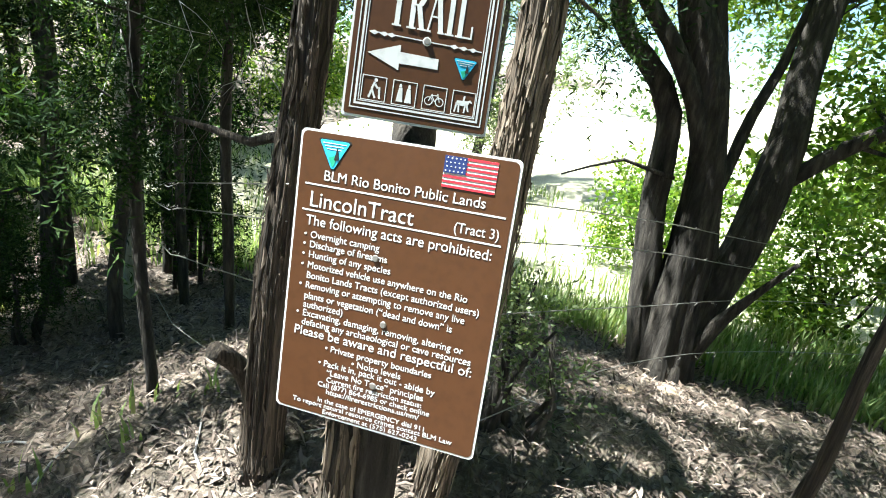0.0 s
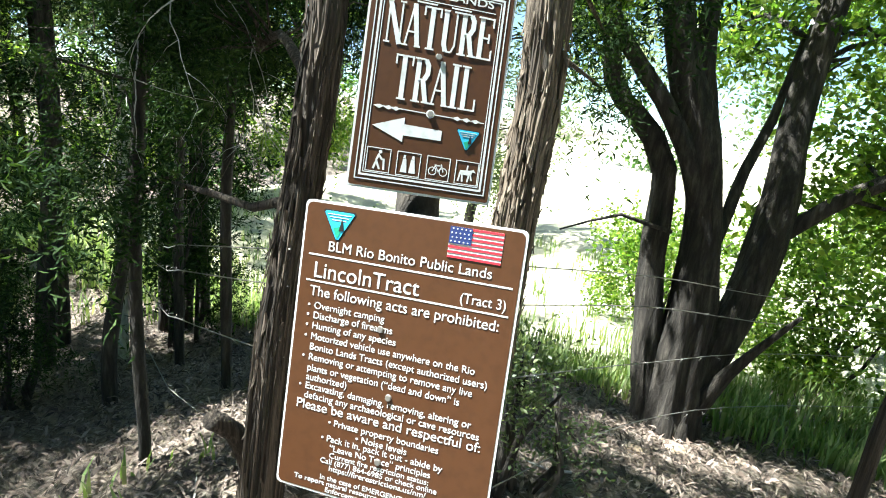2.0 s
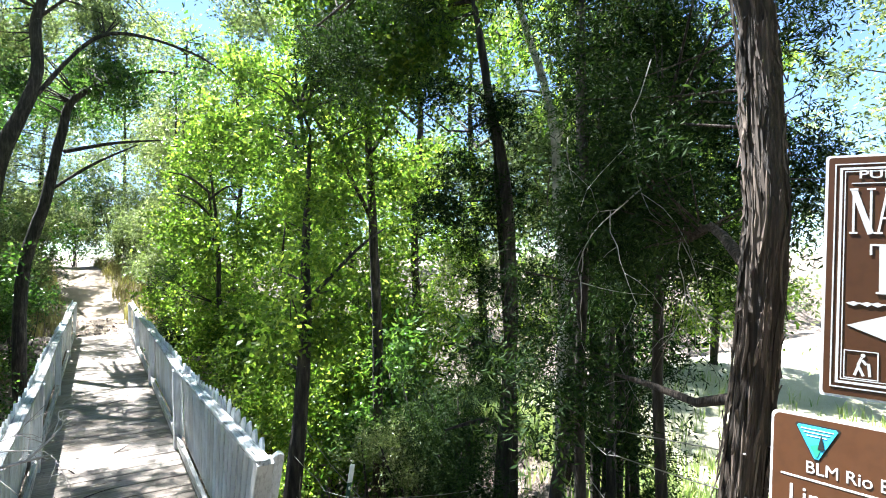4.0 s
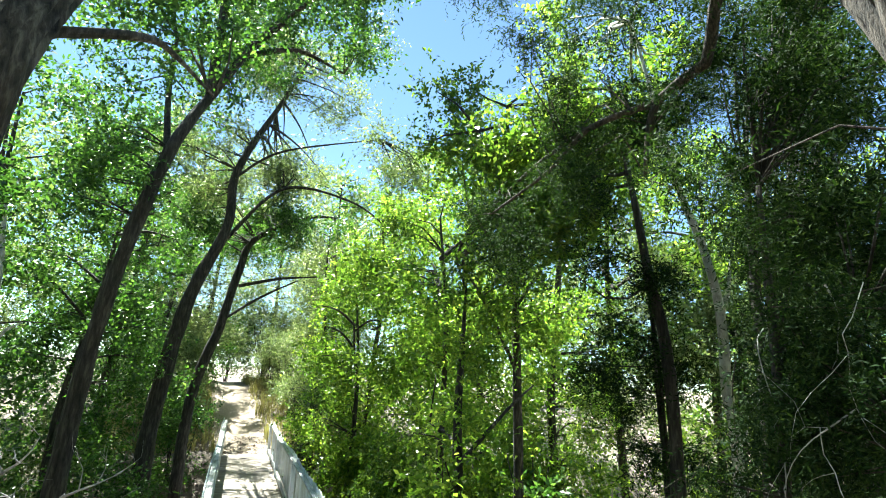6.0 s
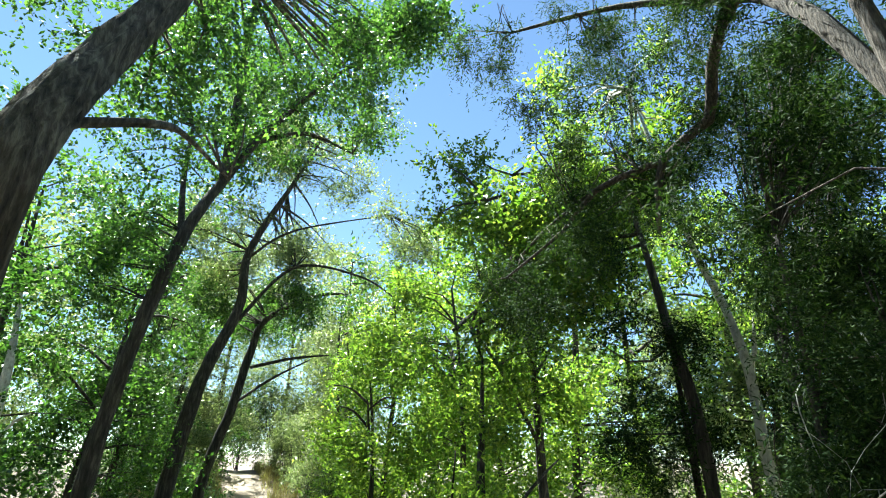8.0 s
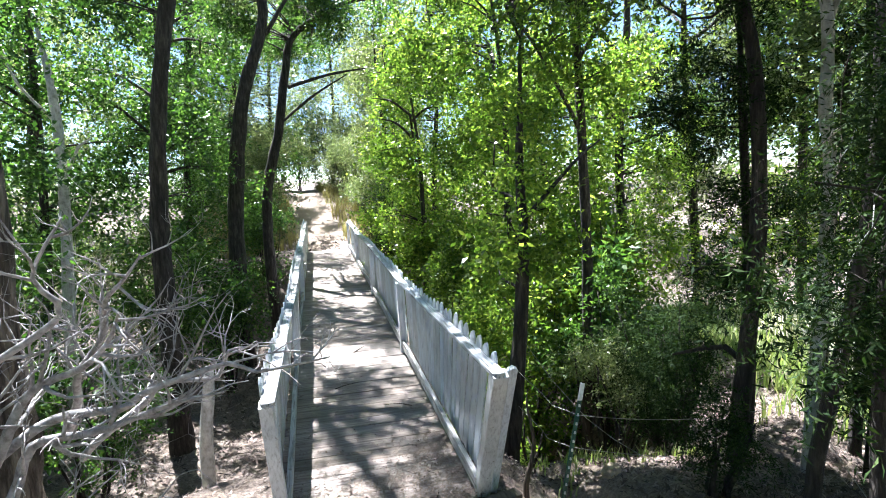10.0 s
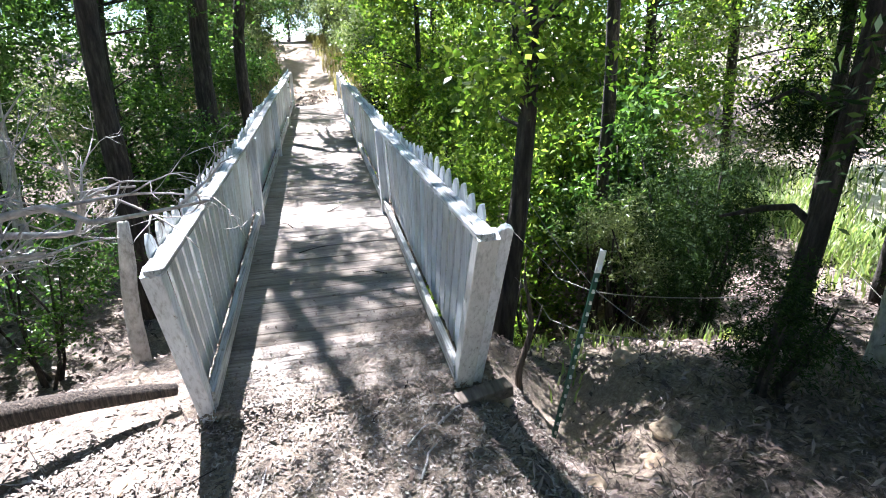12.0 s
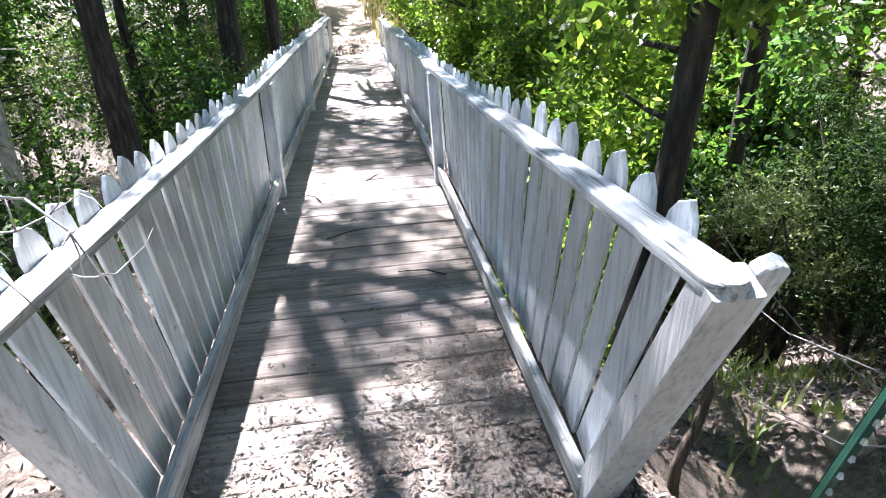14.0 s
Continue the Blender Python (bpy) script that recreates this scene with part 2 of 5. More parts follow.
def array_mesh(name, verts, quads):
    """A mesh of four-cornered faces straight from arrays."""
    me = bpy.data.meshes.new(name)
    n, q = len(verts), len(quads)
    me.vertices.add(n)
    me.vertices.foreach_set("co", np.asarray(verts, np.float32).ravel())
    me.loops.add(4 * q)
    me.loops.foreach_set("vertex_index", np.asarray(quads, np.int32).ravel())
    me.polygons.add(q)
    me.polygons.foreach_set("loop_start", np.arange(0, 4 * q, 4, dtype=np.int32))
    me.polygons.foreach_set("loop_total", np.full(q, 4, np.int32))
    me.update(calc_edges=True)
    return me


def part(name, geo, mat, parent=None, label="", smooth=False):
    me = geo.mesh(name, smooth) if isinstance(geo, Geo) else geo
    if not me.materials:
        me.materials.append(mat)
    ob = new(name, me)
    if parent:
        ob.parent = parent
    if label:
        ob["label"] = label
    return ob


def thing(name, at, label, category, group="", kind=""):
    ob = new(name)
    ob.location = at
    ob.empty_display_size = 0.1
    return tagged(ob, label, category, group, kind)


def local(ob, pts):
    o = ob.location
    return [tuple(Vector(p) - o) for p in pts]


# ---- ground ----
def smooth01(a, b, x):
    t = np.clip((x - a) / (b - a), 0, 1)
    return t * t * (3 - 2 * t)


def height(x, y):
    x, y = np.asarray(x, float), np.asarray(y, float)
    bank = 0.33 * (1 - smooth01(-3.0, -0.9, y))
    mound = 0.30 * np.exp(-((x - 1.9) / 0.95) ** 2 - ((y + 2.7) / 1.5) ** 2)
    berm = 0.07 * np.exp(-((x - 2.1) / 0.6) ** 2 - ((y + 1.0) / 0.6) ** 2)
    near = 0.75 - 0.6 * smooth01(0.75, 1.25, x) - 0.5 * smooth01(-0.9, -1.8, x)
    drop = smooth01(near - 0.35, near + 2.6, y) * (1 - smooth01(9.6, 12.6, y)) * (1 - smooth01(2.6, 4.0, x) * (1 - smooth01(3.0, 6.5, y)))
    gully = -1.55 * drop
    gully = gully - 0.3 * np.exp(-((x - 1.15) / 0.3) ** 2 - ((y + 0.25) / 0.6) ** 2)
    far = 0.2 * np.maximum(0, y - 13.2) * (1 - smooth01(18, 26, y)) + 1.4 * smooth01(18, 26, y)
    right = -0.25 * smooth01(2.6, 5.0, x) * (1 - smooth01(0, 3, y)) + 0.5 * smooth01(8, 40, np.abs(x))
    lumps = 0.05 * np.sin(1.7 * x + 0.6) * np.cos(1.3 * y) + 0.025 * np.sin(4.1 * x + 2 * y) + 0.02 * np.sin(5.3 * y - 2.2 * x + 1)
    calm = np.exp(-((x) / 0.7) ** 2)
    return bank + mound + berm + gully + far + right + lumps * (1 - 0.8 * calm) - 0.045


def h1(x, y):
    return float(height(x, y))


def build_ground():
    inner = np.concatenate([-np.geomspace(600, 9, 22), np.arange(-8.5, -3, 0.4), np.arange(-3, 4.5, 0.075), np.arange(4.6, 9, 0.4), np.geomspace(9.5, 600, 22)])
    ys = np.concatenate([-np.geomspace(600, 9, 20), np.arange(-8.5, -4.5, 0.4), np.arange(-4.5, 3.0, 0.075), np.arange(3.1, 20, 0.25), np.geomspace(20.5, 600, 30)])
    X, Y = np.meshgrid(inner, ys, indexing="ij")
    Z = height(X, Y)
    rng = np.random.default_rng(3)
    close = (np.abs(X) < 4.5) & (Y > -4.5) & (Y < 3)
    Z = Z + np.where(close, rng.normal(0, 0.006, Z.shape), 0)
    n, m = X.shape
    idx = np.arange(n * m).reshape(n, m)
    quads = np.stack([idx[:-1, :-1], idx[1:, :-1], idx[1:, 1:], idx[:-1, 1:]], -1).reshape(-1, 4)
    me = array_mesh("ground", np.stack([X, Y, Z], -1).reshape(-1, 3), quads)
    me.polygons.foreach_set("use_smooth", [True] * len(me.polygons))
    green = np.clip(smooth01(3.3, 4.5, X - 0.1 * (Y + 3)) * (1 - smooth01(4, 6, Y)), 0, 1)
    bare = np.exp(-((X + 0.1 * (Y - 13)) / 0.75) ** 2) * smooth01(12.5, 13.5, Y) + 0.35 * np.exp(-((X - 0.0) / 0.8) ** 2) * (1 - smooth01(0.0, 0.6, Y)) * smooth01(-3.4, -2.4, Y)
    bare = bare + np.exp(-((X - 1.2) / 0.28) ** 2 - ((Y + 0.35) / 0.55) ** 2)
    # Right bank soil mixed with paler sand to brighten it where sun falls
    bare = bare + 0.9 * np.exp(-((X - 1.65) / 0.8) ** 2 - ((Y - 0.6) / 0.5) ** 2)
    for key, val in (("green", green), ("bare", np.clip(bare, 0, 1))):
        at = me.attributes.new(key, "FLOAT", "POINT")
        at.data.foreach_set("value", val.ravel().astype(np.float32))
    ob = part("ground", me, SOIL)
    return tagged(ob, "brown leaf-littered soil with a gully and a sunlit path", "ground", kind="structure")


build_ground()


# ---- leaf sprays, shared by the trees ----
def spray_mesh(name, seed, twigs, per, reach, length, width, droop, mat, curl=0.5):
    """One bough-end: bent twigs round a point with paired leaves along them."""
    rng = np.random.default_rng(seed)
    V, Q = [], []
    for _ in range(twigs):
        d = rng.normal(size=3)
        d /= np.linalg.norm(d)
        root = rng.normal(size=3) * reach * 0.33
        span = reach * rng.uniform(0.45, 1.0)
        bend = rng.normal(size=3) * 0.35
        s = np.linspace(0.1, 1, per)[:, None]
        line = root + d * span * s + bend * span * s ** 2 + np.array([0, 0, -droop]) * span * s ** 2
        along = np.gradient(line, axis=0)
        along /= np.linalg.norm(along, axis=1, keepdims=True) + 1e-9
        out = rng.normal(size=(per, 3))
        out -= along * (out * along).sum(1, keepdims=True)
        out /= np.linalg.norm(out, axis=1, keepdims=True) + 1e-9
        ax = along * rng.uniform(0.15, 0.9, (per, 1)) + out * rng.uniform(0.5, 1.0, (per, 1))
        ax /= np.linalg.norm(ax, axis=1, keepdims=True)
        sd = np.cross(ax, rng.normal(size=(per, 3)))
        sd /= np.linalg.norm(sd, axis=1, keepdims=True) + 1e-9
        nn = np.cross(ax, sd)
        L = length * rng.uniform(0.6, 1.25, (per, 1))
        W = width * rng.uniform(0.7, 1.2, (per, 1))
        a = line
        b = line + ax * L * 0.45 + sd * W * 0.5 + nn * L * 0.06
        c = line + ax * L - nn * L * curl * 0.25
        e = line + ax * L * 0.45 - sd * W * 0.5 + nn * L * 0.06
        base = len(V) * 4 * per
        V.append(np.stack([a, b, c, e], 1).reshape(-1, 3))
        Q.append(base + np.arange(4 * per).reshape(-1, 4))
    me = array_mesh(name, np.concatenate(V), np.concatenate(Q))
    me.materials.append(mat)
    return me


SPRAYS = {
    "bright": [spray_mesh("bright_spray", s, 34, 10, 0.55, 0.1, 0.05, 0.25, BRIGHT) for s in (1, 2, 3)],
    "olive": [spray_mesh("grey_green_spray", s, 38, 11, 0.58, 0.085, 0.036, 0.3, OLIVE) for s in (4, 5, 6)],
    "deep": [spray_mesh("deep_spray", s, 34, 10, 0.55, 0.1, 0.052, 0.25, DEEP) for s in (7, 8)],
    "juniper": [spray_mesh("juniper_spray", s, 56, 13, 0.45, 0.075, 0.017, 0.55, JUNIPER) for s in (9, 10, 11)],
    "fine": [spray_mesh("fine_spray", s, 24, 10, 0.3, 0.05, 0.022, 0.3, BRIGHT) for s in (12, 13)],
}
RNG = np.random.default_rng(11)


def foliage(parent, kind, centres, scale, spread=0.25):
    """Bough-ends of leaves at the given places, as parts of their plant."""
    for c in centres:
        me = SPRAYS[kind][int(RNG.integers(len(SPRAYS[kind])))]
        ob = new("foliage", me)
        s = scale * RNG.uniform(1 - spread, 1 + spread)
        ob.parent = parent
        ob.matrix_local = Matrix.LocRotScale(Vector(c) - parent.location, Euler((RNG.uniform(-0.5, 0.5), RNG.uniform(-0.5, 0.5), RNG.uniform(0, 6.28))), (s, s, s * RNG.uniform(0.75, 1.0)))


def cloud(centre, radii, n, hollow=0.35):
    """Uneven places inside an ellipsoid, more of them towards its skin."""
    out = []
    c, r = np.array(centre), np.array(radii)
    tries = 0
    while len(out) < n:
        tries += 1
        d = RNG.normal(size=3)
        d /= np.linalg.norm(d)
        q = d * (hollow + (1 - hollow) * RNG.uniform() ** 0.5)
        p = c + q * r
        if tries > 12 * n or noise.noise(Vector(p * 0.9)) > -0.16:
            out.append(p)
    return out


def stems(parent, specs, mat, first="trunk", rest="branch", seg=10, ridges=0.0):
    for i, (pts, radii) in enumerate(specs):
        g = Geo()
        g.tube(local(parent, pts), radii, seg if i == 0 else max(6, seg - 3), 0.18, ridges if i == 0 else ridges * 0.6)
        part(first if i == 0 else rest, g, mat, parent, smooth=True)


def twigs_to(parent, roots, centres, mat, r=0.012, share=1.0):
    """Thin twigs from the nearest points of the limbs out to the leaves."""
    g = Geo()
    roots = [Vector(p) for p in roots]
    for c in centres:
        if RNG.uniform() > share:
            continue
        c = Vector(c)
        best = min(roots, key=lambda p: (p - c).length + 0.6 * max(0, p.z - c.z))
        mid = best.lerp(c, 0.5) + Vector(RNG.normal(0, 0.08, 3)) + Vector((0, 0, 0.08))
        length = (best - c).length
        g.tube(local(parent, [best, mid, c]), [r * (1 + 0.6 * length), r * (0.7 + 0.3 * length), r * 0.4], 5, step=0.35)
    if g.v:
        tagged(part("brushwood", g, mat, parent, smooth=True), kind="stuff")


def sampled(pts, n=6):
    out = []
    for a, b in zip(pts[:-1], pts[1:]):
        out += [Vector(a).lerp(Vector(b), k / n) for k in range(n)]
    return out + [Vector(pts[-1])]


def tree(name, label, specs, bark, kind, crowns, scale, seg=10, ridges=0.0, category="tree", group="", share=0.8, low=0.35, twig=0.011):
    """A tree: a trunk and limbs through points, then leaves in several crowns."""
    x, y, z = specs[0][0][0]
    ob = thing(name, (x, y, h1(x, y) - 0.02), label, category, group)
    pts, radii = specs[0]
    if z > h1(x, y) + 0.02:
        specs[0] = ([(x, y, h1(x, y) - 0.1)] + list(pts), [radii[0] * 1.25] + list(radii))
    stems(ob, specs, bark, seg=seg, ridges=ridges)
    roots = []
    for i, (p, _) in enumerate(specs):
        s = sampled(p)
        roots += s[int(len(s) * low):] if i == 0 else s
    for centre, radii_, n in crowns:
        cs = cloud(centre, radii_, n)
        foliage(ob, kind, cs, scale)
        twigs_to(ob, roots, cs, bark, twig, share)
    return ob


def shrub(label, x, y, r, tall, n, kind, scale, bark=BARK, category="shrub", z=None):
    z = h1(x, y) if z is None else z
    ob = thing("shrub", (x, y, z), label, category)
    for _ in range(6):
        stem = Geo()
        e = Vector((x + RNG.uniform(-r, r) * 0.7, y + RNG.uniform(-r, r) * 0.7, z + tall * RNG.uniform(0.5, 0.9)))
        b = Vector((x + RNG.uniform(-0.1, 0.1), y + RNG.uniform(-0.1, 0.1), z - 0.05))
        stem.tube(local(ob, [b, b.lerp(e, 0.5) + Vector(RNG.normal(0, 0.06, 3)), e]), [0.02, 0.014, 0.005], 6, step=0.3)
        part("stem", stem, bark, ob, smooth=True)
    foliage(ob, kind, cloud((x, y, z + tall * 0.55), (r, r, tall * 0.5), n, 0.15), scale)
    return ob


# ---- footbridge ----
LENGTH = 12.7
DECK = thing("footbridge_deck", (0, 0, 0), "weathered grey plank deck of a footbridge, littered with leaves", "footbridge")


def build_beams():
    for x in (-0.5, 0.0, 0.5):
        g = Geo()
        g.quad_box((x, LENGTH / 2, -0.15), (0.09, LENGTH - 0.1, 0.2))
        part("beam", g, BEAM, DECK)
    for y in (0.1, LENGTH - 0.1):
        g = Geo()
        g.quad_box((0, y, -0.36), (1.5, 0.2, 0.22))
        part("sleeper", g, BEAM, DECK)


build_beams()


def rail_at(side, y):
    """Foot and top of a railing at y: the near ends lean out over the path."""
    k = max(0.0, 1 - y / 2.8)
    sway = 0.01 * math.sin(1.1 * y + side)
    if side < 0:
        foot = Vector((-0.62 + 0.03 * k, y + 0.03 * k, 0.03 - 0.05 * k))
        top = Vector((-0.59 - 0.01 * k + sway, y - 0.22 * k * k - 0.02, 0.82 + 0.012 * math.sin(2.1 * y)))
    else:
        foot = Vector((0.63 - 0.005 * k, y - 0.03 * k, 0.03 - 0.05 * k))
        top = Vector((0.607 + 0.018 * k + sway, y - 0.4 * k * k - 0.02, 0.86 + 0.04 * k - 0.1 * min(1, y / 9) + 0.012 * math.sin(2.1 * y)))
    return foot, top


def board(a, b, wide, thick, across, pointed=0.0, blunt=False):
    """A sawn board from a to b; across is the way its width runs. A pointed end has two cut corners."""
    a, b, across = Vector(a), Vector(b), Vector(across).normalized()
    d = (b - a).normalized()
    across = (across - d * across.dot(d)).normalized()
    n = d.cross(across)
    length = (b - a).length
    w, t = wide / 2, thick / 2
    outline = [(-w, 0), (w, 0), (w, length - pointed), (w * 0.66, length - pointed * 0.42), (w * 0.05, length), (-w * 0.05, length), (-w * 0.66, length - pointed * 0.42), (-w, length - pointed)] if pointed else \
              [(-w, 0), (w, 0)] + [(w * math.cos(math.pi * i / 10), length - w + w * math.sin(math.pi * i / 10)) for i in range(11)] if blunt else \
              [(-w, 0), (w, 0), (w, length), (-w, length)]
    g = Geo()
    k = len(outline)
    bev = min(0.004, t * 0.4)
    for off, shrink in ((-t, bev), (-t + bev, 0), (t - bev, 0), (t, bev)):
        for u, v in outline:
            su = u - math.copysign(shrink, u) if u else u
            g.v.append(tuple(a + across * su + d * v + n * off))
    for l in range(3):
        for i in range(k):
            j = (i + 1) % k
            g.f.append((l * k + i, l * k + j, (l + 1) * k + j, (l + 1) * k + i))
    g.f.append(tuple(reversed(range(k))))
    g.f.append(tuple(3 * k + i for i in range(k)))
    return g


POSTS_Y = (0.0, 2.85, 6.1, 9.4, 12.6)


def build_railing(side):
    r = thing("bridge_railing", (side * 0.63, 0, 0), "white painted picket railing, peeling and leaning, beside the bridge deck", "railing", "bridge railings")

    def put(name, g, label="", mat=PAINT):
        ob = part(name, g, mat, r, label)
        ob.location = -r.location
        return ob

    for i, y in enumerate(POSTS_Y):
        foot, top = rail_at(side, y)
        d = (top - foot).normalized()
        inner = Vector((-side * 0.035, 0, 0))
        ext = foot - d * (0.12 if i else 0.05)
        if i == 0:
            put("post", board(ext + inner * 0.3, top + inner * 0.3 - d * 0.012, 0.088 if side > 0 else 0.072, 0.07, (1, 0, 0)))
        else:
            put("post", board(ext + inner * 1.3, top + inner * 1.0 - d * 0.03, 0.07, 0.085, (1, 0, 0)))
        if i == 0 and side > 0:
            put("end_board", board(ext + Vector((0.062, 0.012, 0.0)), top + Vector((0.066, 0.012, 0.015)), 0.058, 0.03, (1, 0, 0), 0.02))
    for y0, y1 in zip(POSTS_Y[:-1], POSTS_Y[1:]):
        a, e = rail_at(side, y0), rail_at(side, y1)
        inn = Vector((-side * 0.03, 0, 0))
        p, q = a[0].lerp(a[1], 0.985) + inn * 0.6, e[0].lerp(e[1], 0.985) + inn * 0.6
        along = (q - p).normalized()
        if y0 == 0.0:
            put("cap_rail", board(q - along * 0.004, p - along * 0.035, 0.076, 0.03, (1, 0, 0), blunt=True), "weathered cap board, its paint worn to the grain", CAPWOOD)
        else:
            put("cap_rail", board(p, q - along * 0.004, 0.076, 0.03, (1, 0, 0)), "weathered cap board, its paint worn to the grain", CAPWOOD)
        p, q = a[0].lerp(a[1], 0.1) + inn * 1.5, e[0].lerp(e[1], 0.1) + inn * 1.5
        put("bottom_rail", board(p, q - along * 0.004, 0.085, 0.036, (0, 0, 1)), "", CAPWOOD)
        n = int((y1 - y0 - 0.08) / 0.116)
        for j in range(n):
            y = y0 + 0.1 + (j + 0.5) * (y1 - y0 - 0.12) / n
            foot, top = rail_at(side, y)
            d = top - foot
            out = Vector((side * 0.026, 0, 0))
            lift = 1.075 + 0.022 * RNG.uniform(-1, 1)
            w = 0.098 + 0.004 * RNG.uniform(-1, 1)
            lean = Vector((0, RNG.normal(0, 0.009), 0))
            put("picket", board(foot + out + d * 0.05, foot + out + d * lift + lean, w, 0.014, (0, 1, 0), 0.062))
    return r


# ---- signs ----
def flat(name, pts, mat, parent, z, label=""):
    """A thin inked shape on a sign, given by its outline in the sign's own plane."""
    g = Geo()
    k = len(pts)
    for dz in (z - 0.0006, z):
        g.v += [(x, -dz, y) for x, y in pts]
    g.f.append(tuple(range(k)))
    g.f.append(tuple(k + i for i in reversed(range(k))))
    for i in range(k):
        g.f.append((i, (i + 1) % k, k + (i + 1) % k, k + i))
    return part(name, g, mat, parent, label)


def rect(x0, y0, x1, y1):
    return [(x0, y0), (x1, y0), (x1, y1), (x0, y1)]


def rounded(w, h, r, n=6):
    out = []
    for cx, cy, a0 in ((w / 2 - r, h / 2 - r, 0), (-w / 2 + r, h / 2 - r, 90), (-w / 2 + r, -h / 2 + r, 180), (w / 2 - r, -h / 2 + r, 270)):
        for i in range(n + 1):
            a = radians(a0 + 90 * i / n)
            out.append((cx + r * math.cos(a), cy + r * math.sin(a)))
    return out


def writing(text, x, y, size, parent, z=0.0046, width=None, bold=0.0, align="LEFT", mat=WHITE, high=None):
    cu = bpy.data.curves.new("writing", "FONT")
    cu.body, cu.size, cu.align_x, cu.extrude, cu.offset = text, size, align, 0.0003, bold
    tmp = bpy.data.objects.new("writing", cu)
    scene.collection.objects.link(tmp)
    bpy.context.view_layer.update()
    wide, tall = tmp.dimensions.x, 1.0
    if high:
        tall = high / tmp.dimensions.y
    me = bpy.data.meshes.new_from_object(tmp.evaluated_get(bpy.context.evaluated_depsgraph_get()))
    bpy.data.objects.remove(tmp)
    bpy.data.curves.remove(cu)
    sx = width / wide if width and wide else 1.0
    me.transform(Matrix(((sx, 0, 0, x), (0, 0, -1, -z), (0, tall, 0, y), (0, 0, 0, 1))))
    me.materials.clear()
    me.materials.append(mat)
    return part("writing", me, mat, parent)


def emblem(parent, x, y, s):
    """The land agency's badge, as plain shapes: a blue triangle with a hill and a tree."""
    def tri(k, dz, mat):
        flat("emblem", [(x - s * k, y + s * 0.62 * k), (x - s * 0.92 * k, y + s * 0.72 * k), (x + s * 0.92 * k, y + s * 0.72 * k), (x + s * k, y + s * 0.62 * k), (x + s * 0.1 * k, y - s * k), (x - s * 0.1 * k, y - s * k)], mat, parent, dz)
    tri(1.0, 0.0045, BLACK)
    tri(0.9, 0.0052, BLUE)
    for i in range(3):
        flat("emblem_stripe", rect(x - s * (0.72 - 0.14 * i), y + s * (0.5 - 0.16 * i), x + s * (0.72 - 0.14 * i), y + s * (0.46 - 0.16 * i)), WHITE, parent, 0.0058)
    flat("emblem_hill", [(x - s * 0.3, y - s * 0.3), (x + s * 0.3, y - s * 0.1), (x + s * 0.04, y - s * 0.8), (x - s * 0.06, y - s * 0.8)], GREEN, parent, 0.0058)
    flat("emblem_tree", [(x + s * 0.05, y - s * 0.4), (x + s * 0.36, y - s * 0.4), (x + s * 0.2, y + s * 0.3)], BLACK, parent, 0.0064)


def sign_board(name, w, h, r, m, label):
    ob = thing(name, (0, 0, 0), label, "sign")
    ob.matrix_world = m
    for nm, ww, hh, mat, z0, z1 in (("backing", w, h, WHITE, -0.004, 0.003), ("face", w - 0.009, h - 0.009, BROWN, 0.003, 0.0038)):
        pts = rounded(ww, hh, r)
        g = Geo()
        k = len(pts)
        for z in (z0, z1):
            g.v += [(x, -z, y) for x, y in pts]
        g.f.append(tuple(reversed(range(k))))
        g.f.append(tuple(k + i for i in range(k)))
        for i in range(k):
            g.f.append((i, (i + 1) % k, k + (i + 1) % k, k + i))
        bm = bmesh.new()
        me = g.mesh(nm)
        bm.from_mesh(me)
        bmesh.ops.recalc_face_normals(bm, faces=bm.faces)
        bm.to_mesh(me)
        bm.free()
        part(nm, me, mat, ob)
    return ob


def screw(parent, x, y):
    g = Geo()
    g.tube([(x, -0.003, y), (x, -0.008, y)], [0.0075, 0.006], 10)
    part("screw", g, STEEL, parent)


